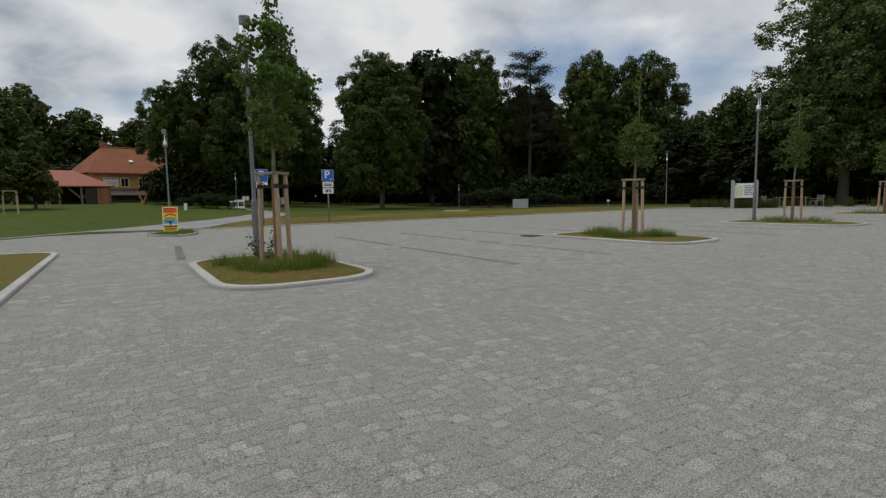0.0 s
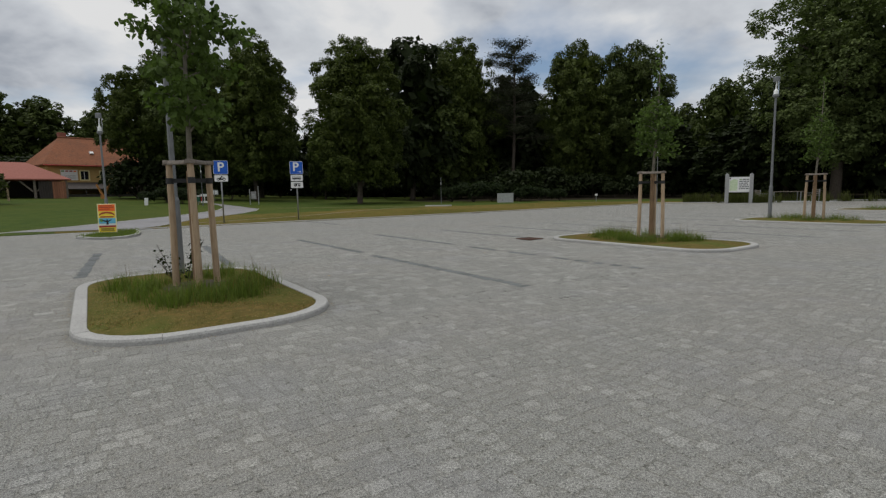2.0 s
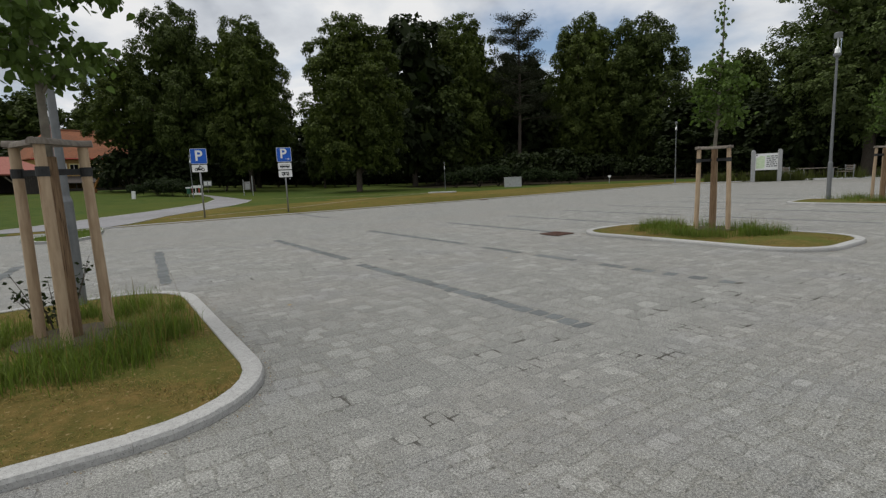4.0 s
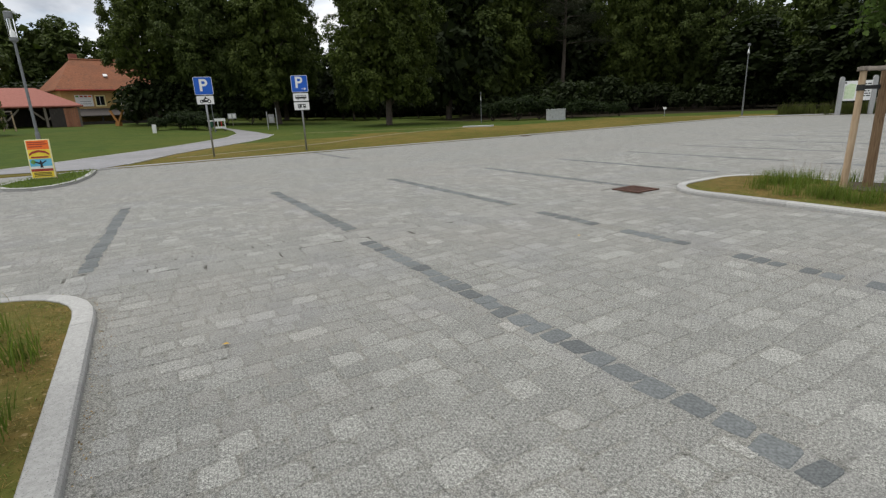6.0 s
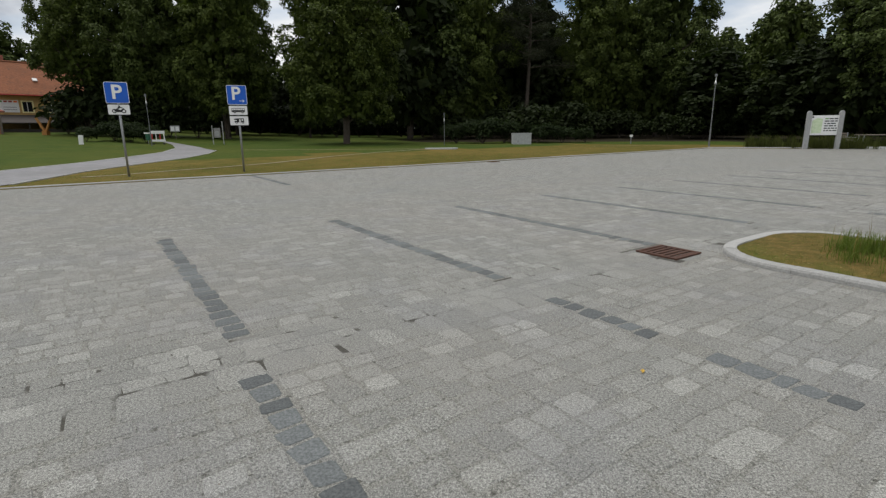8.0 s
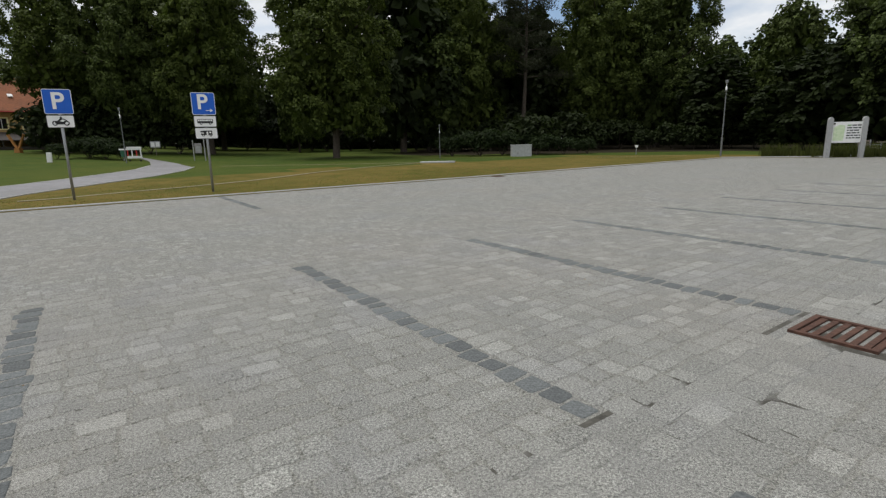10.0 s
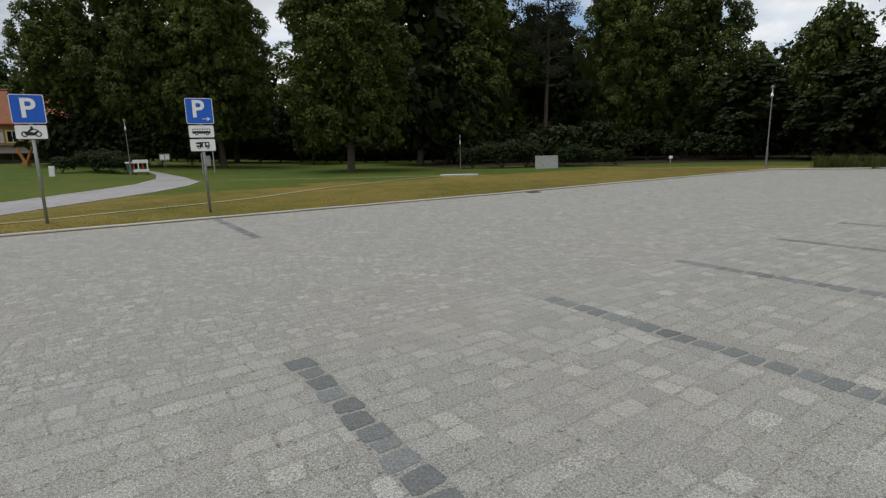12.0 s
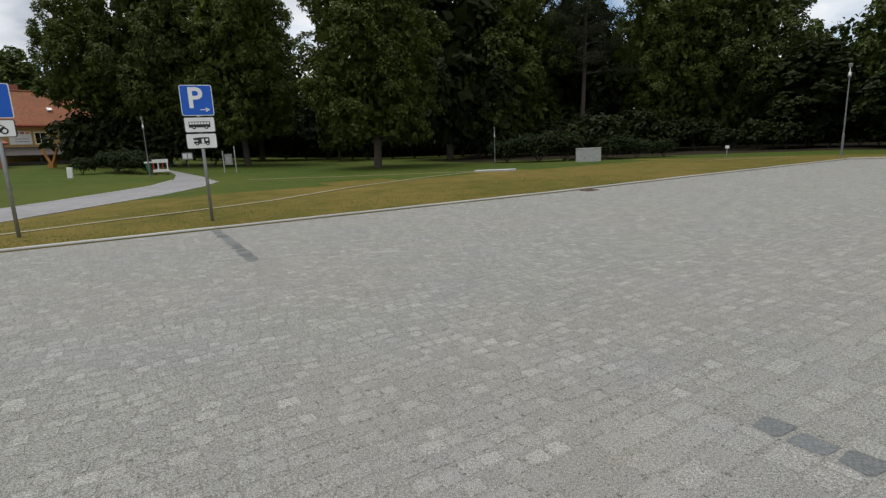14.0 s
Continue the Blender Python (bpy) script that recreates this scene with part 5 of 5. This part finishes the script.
cr = new("crown", leaf_mesh("crown", np.concatenate(pts), 0.4, 0.24, M_leafP, 9, 0.28, -0.3))
cr.parent = pine
tagged(cr, "flat tiers of dark needles")


# ---- undergrowth ----
def shrub(name, seed, w, h, n, leaf, mat, label):
    rng = np.random.default_rng(seed)
    t = thing(name, Matrix.Identity(4), label, "shrub", "undergrowth shrubs")
    lobes = []
    bm = bm_new()
    for i in range(7):
        a = rng.uniform(0, 6.28)
        c = (math.cos(a) * w * 0.3, math.sin(a) * w * 0.22, h * rng.uniform(0.35, 0.68))
        s = w * rng.uniform(0.18, 0.27)
        lobes.append((c, (s, s, h * 0.3)))
        limb(bm, (0, 0, -0.05), c, 0.03, 0.01, (0, 0, 0.05), 5, 3)
    part("stem", bm, M_bark, t)
    P, N_ = crown_points(lobes, n, rng, 60, 0.16)
    k = P[:, 2] > 0.02
    cr = new("foliage", leaf_mesh("foliage", P[k], 0.8, leaf, mat, seed + 3, 0.65, 0.2, N_[k]))
    cr.parent = t
    return t


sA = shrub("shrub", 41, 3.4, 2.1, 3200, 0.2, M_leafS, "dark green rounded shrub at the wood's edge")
# near-black leaves carry the shade under the trees in their colour
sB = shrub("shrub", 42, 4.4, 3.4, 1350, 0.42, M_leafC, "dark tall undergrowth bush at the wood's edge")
place(sA, 0.4, 53.6)
place(sB, 4.6, 56.5)
rng = np.random.default_rng(51)
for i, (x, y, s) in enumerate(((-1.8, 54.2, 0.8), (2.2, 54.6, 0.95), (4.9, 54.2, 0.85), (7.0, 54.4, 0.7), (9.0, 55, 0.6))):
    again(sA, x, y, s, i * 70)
for i in range(30):
    x = -4 + i * 1.9
    y = 66.5 - 0.012 * (x - 10) ** 2 + rng.uniform(-2.5, 2.5) if x < 35 else 60 - (x - 35) * 0.55 + rng.uniform(-2, 2)
    again(sB, x, y, rng.uniform(0.6, 1.2), i * 53, label="undergrowth bush under the trees, leaves coloured as in shade")
for i in range(14):
    again(sB, -38 + i * 2.6, 74 + rng.uniform(-2, 2), rng.uniform(0.9, 1.4), i * 31, label="undergrowth bush under the trees, leaves coloured as in shade")
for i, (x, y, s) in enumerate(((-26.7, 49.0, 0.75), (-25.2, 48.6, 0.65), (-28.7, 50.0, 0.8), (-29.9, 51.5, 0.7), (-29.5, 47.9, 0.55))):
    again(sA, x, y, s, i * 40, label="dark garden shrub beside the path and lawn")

for i in range(16):
    again(sB, -48 - i * 3.0, 74 - i * 0.9, 1.7, i * 37, label="tall dark hedge shrub behind the house and shed")
for i, (x, y, s) in enumerate(((-33.5, 58.0, 1.0), (-30.0, 59.5, 1.0), (-27.5, 60.0, 0.9), (-35.0, 60.5, 0.8))):
    again(sB, x, y, s, i * 80, label="dark undergrowth bush below the park trees")
for i, (x, y, k_) in enumerate(((-39.0, 60.4, 1.35), (-37.2, 58.2, 1.5), (-35.0, 59.6, 1.6), (-33.0, 59.0, 1.4), (-30.6, 58.5, 1.2))):
    again(sB, x, y, k_, i * 66, label="tall dark bush hanging below the park trees")
again(sA, -41.3, 60.6, 0.75, 33, label="dark garden shrub in front of the veranda")
again(sA, -39.6, 61.5, 0.6, 133, label="dark garden shrub in front of the veranda")
# far woods: a joined rest behind the park trees
rng = np.random.default_rng(61)
N = 60000
ang = rng.uniform(0, 1, N)
fx = -60 + 165 * ang
fy = 84 - np.maximum(0, fx - 20) * 0.55 + rng.uniform(0, 14, N)
hmax = 9 + 3.0 * np.sin(fx * 0.21) + 2.0 * np.sin(fx * 0.53 + 1)
fz = hmax * rng.uniform(0.0, 1, N) ** 1.3 - 0.2
# far leaves share the near-black tone that stands in for deep shade
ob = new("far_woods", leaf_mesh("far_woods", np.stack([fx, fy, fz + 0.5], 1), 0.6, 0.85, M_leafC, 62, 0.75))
tagged(ob, "dark far wood behind the park trees", "woods", kind="stuff")

# reeds beside the board
M_reedgrass = leaf_material("ornamental_grass", (0.040, 0.049, 0.013), (0.086, 0.094, 0.029), 0.35, 0.3)
rng = np.random.default_rng(71)
cx = (np.arange(60) // 3 + rng.uniform(0.2, 0.8, 60)) / 20
pc = np.stack([17.2 + cx * 5.4, 45.4 - cx * 3.4 + rng.normal(0, 0.35, 60)], 1)
q = pc[rng.integers(0, 60, 2600)] + rng.normal(0, 0.10, (2600, 2))
blades("reed_clumps", np.concatenate([q, np.full((2600, 1), 0.02)], 1), 0.35, 0.9, M_reedgrass, "tall dark green ornamental grass beside the board", 0.3, 0.012, 72)
cx = rng.uniform(0, 1, 90)
pc = np.stack([22 + cx * 22, 46.6 - cx * 17 + rng.normal(0, 0.6, 90)], 1)
q = pc[rng.integers(0, 90, 3500)] + rng.normal(0, 0.2, (3500, 2))
blades("reed_clumps", np.concatenate([q, np.full((3500, 1), 0.02)], 1), 0.4, 0.95, M_reedgrass, "tall green planting beyond the table", 0.4, 0.014, 73)

# lawn blades along the paving edge
rng = np.random.default_rng(81)
n = 26000
u, d = rng.uniform(4.8, 26, n), rng.uniform(0.16, 1, n) ** 1.6 * 5.5
v = np.array([v_edge(a) for a in u]) + d + 0.12
x, y = CU * u - SU * v, SU * u + CU * v
z = np.array([terrain(a, b) for a, b in zip(x, y)]) + 0.012
onpath = x < -12.6 - np.clip((y - 23) * 0.12, 0, 1.6)
P3 = np.stack([x, y, z], 1)[~onpath]
blades("lawn_grass", P3[: len(P3) // 2], 0.012, 0.032, M_dry, "short dry lawn grass along the paving", 0.9, 0.006, 82)
blades("lawn_grass", P3[len(P3) // 2:], 0.012, 0.035, M_blade, "short green lawn grass along the paving", 0.9, 0.006, 83)

# ---- granite setts ----
STRIPE_U = [2.58, 4.83, 7.37, 9.76, 12.17, 14.56, 17.0, 19.45, 21.9, 24.3, 26.7]
STRIPES = [(u, 11.66, 15.76) for u in STRIPE_U] + [(u, 6.56, 11.0) for u in (7.30, 9.70, 16.95, 19.4, 26.7, 29.1)] + [(10.98, 21.45, 25.1)]


def lean(su, v):
    """The two stripes beside the first island run a little askew."""
    return su + (0.068 * (v - 13.7) if su < 5 and v > 11 else 0.0)


def sett(cu, cv, lu, lv, rng, h):
    """Corners of one stone in plan: eight points, the worn top inside the foot."""
    k = min(0.010, lu * 0.08)
    j = rng.uniform(-k, k, (4, 2))
    c = np.array([(-lu, -lv), (lu, -lv), (lu, lv), (-lu, lv)]) / 2 + j
    t = rng.uniform(-0.0007, 0.0007, 4)
    top = c * (1 - 0.014 / np.array([[lu, lv]]))
    foot = [(cu + a, cv + b, -0.005) for a, b in c]
    shoulder = [(cu + a, cv + b, h + t[i]) for i, (a, b) in enumerate(top)]
    return foot + shoulder


def worn_sett(cu, cv, lu, lv, rng, h):
    """A stone with broken corners: eight sides, the worn top inside the foot."""
    k = min(0.018, lu * 0.10)
    c = np.array([(-lu, -lv), (lu, -lv), (lu, lv), (-lu, lv)]) / 2 + rng.uniform(-k, k, (4, 2))
    ring = []
    for i in range(4):
        p, a, b = c[i], c[i - 1], c[(i + 1) % 4]
        ring.append(p + (a - p) * rng.uniform(0.04, 0.15))
        ring.append(p + (b - p) * rng.uniform(0.04, 0.15))
    ring = np.array(ring)
    tw = rng.normal(0, 0.035)
    ring = np.stack([ring[:, 0] - tw * ring[:, 1], ring[:, 1] + tw * ring[:, 0]], 1)
    top = ring * (1 - 0.014 / np.array([[lu, lv]]))
    return [(cu + a, cv + b, -0.005) for a, b in ring] + [(cu + a, cv + b, h + rng.uniform(-0.0006, 0.0006)) for a, b in top]


WORN_F = [tuple(range(8, 16))] + [(i, (i + 1) % 8, 8 + (i + 1) % 8, 8 + i) for i in range(8)]
SETT_F = [(4, 5, 6, 7), (0, 1, 5, 4), (1, 2, 6, 5), (2, 3, 7, 6), (3, 0, 4, 7)]
rng = np.random.default_rng(91)
dark_meshes = []
for i in range(10):
    vv = worn_sett(0, 0, rng.uniform(0.145, 0.19), 0.17, rng, 0.0012)
    dark_meshes.append(raw("dark_sett", vv, WORN_F, M_dark))
for su, v0, v1 in STRIPES:
    v = v0
    while v < v1 - 0.08:
        step = rng.uniform(0.12, 0.205)
        patchy = su == 9.70 and v < 10.2
        if rng.uniform() < (0.55 if patchy else 1.0):
            o = new("dark_sett", dark_meshes[rng.integers(0, 10)])
            x, y, _ = W(lean(su, v) + rng.normal(0, 0.008), v + step / 2)
            o.matrix_world = pose(x, y, 0, 0, 0, math.degrees(TH) + rng.normal(0, 3))
            o.scale = (1, (step - rng.uniform(0.004, 0.02)) / 0.17, 1)
            o.parent = PAVEMENT
        v += step

bed = [W(-9, 10.975, -0.0021), W(40, 10.975, -0.0021), W(40, 11.635, -0.0021), W(-9, 11.635, -0.0021)]
gb_ = new("gutter_bed", raw("gutter_bed", bed, [(0, 1, 2, 3)], M_crack))
gb_.parent = PAVEMENT
tagged(gb_, "dark soil in the joints of the gutter stones")
bed = [W(5.0, 5.7, -0.0021), W(11.9, 5.7, -0.0021), W(11.9, 6.72, -0.0021), W(5.0, 6.72, -0.0021)]
gb_ = new("gutter_bed", raw("gutter_bed", bed, [(0, 1, 2, 3)], M_crack))
gb_.parent = PAVEMENT
tagged(gb_, "dark soil in the joints at the end of the parking rows")
M_gap = material("open_joint", (0.045, 0.042, 0.035), (0.10, 0.095, 0.08), 12, 0.95, bump=0.8, bump_scale=60, spots=(2.5, (0.17, 0.165, 0.15), 0.56))
bed = [W(5.2, 11.604, -0.0017), W(24, 11.604, -0.0017), W(24, 11.642, -0.0017), W(5.2, 11.642, -0.0017)]
gb_ = new("open_joint", raw("open_joint", bed, [(0, 1, 2, 3)], M_gap))
gb_.parent = PAVEMENT
tagged(gb_, "dark open joint along the gutter stones")
V, F, singles = [], [], []
rows = []
v = -7.0
while v < 26:
    lane = v > 15.95 or v < 6.2
    p = 0.108 if lane else 0.165
    if 10.9 < v < 11.6:
        p = 0.2125 * 1.5 if v < 11.2 else 0.159
    elif v < 10.985 < v + p:
        p = 10.985 - v
    elif v < 15.95 < v + p + 0.05:
        p = 15.98 - v
    rows.append((v, p, lane))
    v += p
for v, p, lane in rows:
    u = -10.0 + rng.uniform(0, 0.2)
    while u < 40:
        lu = rng.uniform(0.09, 0.135) if lane else rng.uniform(0.16, 0.29) if p > 0.25 or 15.7 < v < 15.9 else rng.uniform(0.14, 0.225)
        skip = u + lu
        for su, v0, v1 in STRIPES:
            sl = lean(su, v)
            if v0 - 0.05 < v + p / 2 < v1 + 0.03 and u < sl + 0.085 and u + lu > sl - 0.085:
                lu, skip = sl - 0.085 - u, sl + 0.085
        if lu < 0.045:
            u = skip
            continue
        bow = min(1.0, abs(v - 15.95) / 1.8, abs(v - 6.2) / 1.8, max(0.0, 25.0 - v) / 1.8) if lane else 0.0
        cu, cv = u + lu / 2, v + p / 2 + 0.07 * noise.noise((u * 0.55, v * 0.45, 2.0)) * min(1.0, abs(v - 11.3) / 1.2) + rng.uniform(-0.006, 0.006) + 0.11 * bow * (1 - ((u / 1.35) % 1.0 * 2 - 1) ** 2)
        u = skip
        x, y, _ = W(cu, cv)
        if y < 1.0 or x < -16.5 or cv > v_edge(cu) - 0.08 or abs(x - 0.5) > (y + 0.5) * 0.98 + 1.0:
            continue
        if any(float(sd_rr(cu, cv, b)) < 0.06 for b in ISLANDS.values() if abs(cu - (b[0] + b[2]) / 2) < 4 and abs(cv - (b[1] + b[3]) / 2) < 8):
            continue
        if 1.6 < cu < 4.4 and 19.5 < cv < 25 and bool(in_poly(np.array(cu), np.array(cv), C_PTS)):
            continue
        if abs(cu - 11.93) < 0.33 and abs(cv - 11.3) < 0.33:
            continue
        h = max(0.0, rng.normal(0.0006, 0.0007))
        if 5.1 < cu < 9.5 and 6.3 < cv < 9.2 and not lane and lu > 0.15 and len(singles) < 300:
            singles.append((cu, cv, lu - 0.008, p - 0.008, h))
            continue
        q = len(V)
        gap = rng.uniform(0.006, 0.013)
        p_ = p * rng.uniform(0.93, 1.0)
        if 5.7 < v < 6.72 or 10.97 < v < 11.63:
            p_, gap = p - (0.006 if 11.4 < v < 11.6 else 0.0), rng.uniform(0.001, 0.006)
        near = abs(x - 1.26 + 0.161 * (y - 0.6)) < 3.0 and y < 22
        for a, b, z in (worn_sett if near else sett)(cu, cv, lu - gap, p_ - gap, rng, h):
            V.append(W(a, b, z))
        F += [tuple(q + k for k in f) for f in (WORN_F if near else SETT_F)]
ob = new("sett_field", raw("sett_field", V, F, M_stone))
ob.parent = PAVEMENT
tagged(ob, "rows of worn grey granite setts", kind="stuff")
sett_meshes = []
for i in range(24):
    sett_meshes.append((0.135 + 0.1 * i / 23, raw("sett", worn_sett(0, 0, 0.135 + 0.1 * i / 23, 0.159, rng, 0.001), WORN_F, M_stone_one)))
for cu, cv, lu, lv, h in singles:
    i = min(23, max(0, round((lu - 0.135) / 0.1 * 23)))
    o = new("sett", sett_meshes[i][1])
    x, y, _ = W(cu, cv)
    o.matrix_world = pose(x, y, h, 0, 0, math.degrees(TH))
    o.parent = PAVEMENT

# crumbs of dry leaf and moss on the paving
rng = np.random.default_rng(95)
LP = []
for key, n in (("A", 1500), ("B", 500)):
    u0, v0, u1, v1, _ = ISLANDS[key]
    uu, vv = rng.uniform(u0 - 0.25, u1 + 0.25, n * 12), rng.uniform(v0 - 0.25, v1 + 0.25, n * 12)
    sd = sd_rr(uu, vv, ISLANDS[key])
    k = (sd > 0.02) & (sd < rng.exponential(0.035, n * 12) + 0.02)
    LP.append(np.stack([uu[k][:n], vv[k][:n]], 1))
LP.append(np.array([(12.0, 13.6)]) + rng.normal(0, 1, (150, 2)) * np.array([0.75, 0.45]))
LP.append(np.stack([rng.uniform(-2, 25, 260), rng.uniform(-2, 25, 260)], 1))
LP = np.concatenate(LP)
LP = LP[[not any(float(sd_rr(a, b, bx)) < 0.02 for bx in ISLANDS.values()) for a, b in LP]]
L3 = np.stack([CU * LP[:, 0] - SU * LP[:, 1], SU * LP[:, 0] + CU * LP[:, 1], np.full(len(LP), 0.005)], 1)
M_litter = material("dry_litter", (0.14, 0.085, 0.04), (0.26, 0.18, 0.07), 30, 0.9, bump=0, vary=0.4, island=True)
ob = new("leaf_litter", leaf_mesh("leaf_litter", L3, 6.0, 0.014, M_litter, 96, 0.6, 0.0))
tagged(ob, "crumbs of dry leaf and moss on the paving", "litter", kind="stuff")
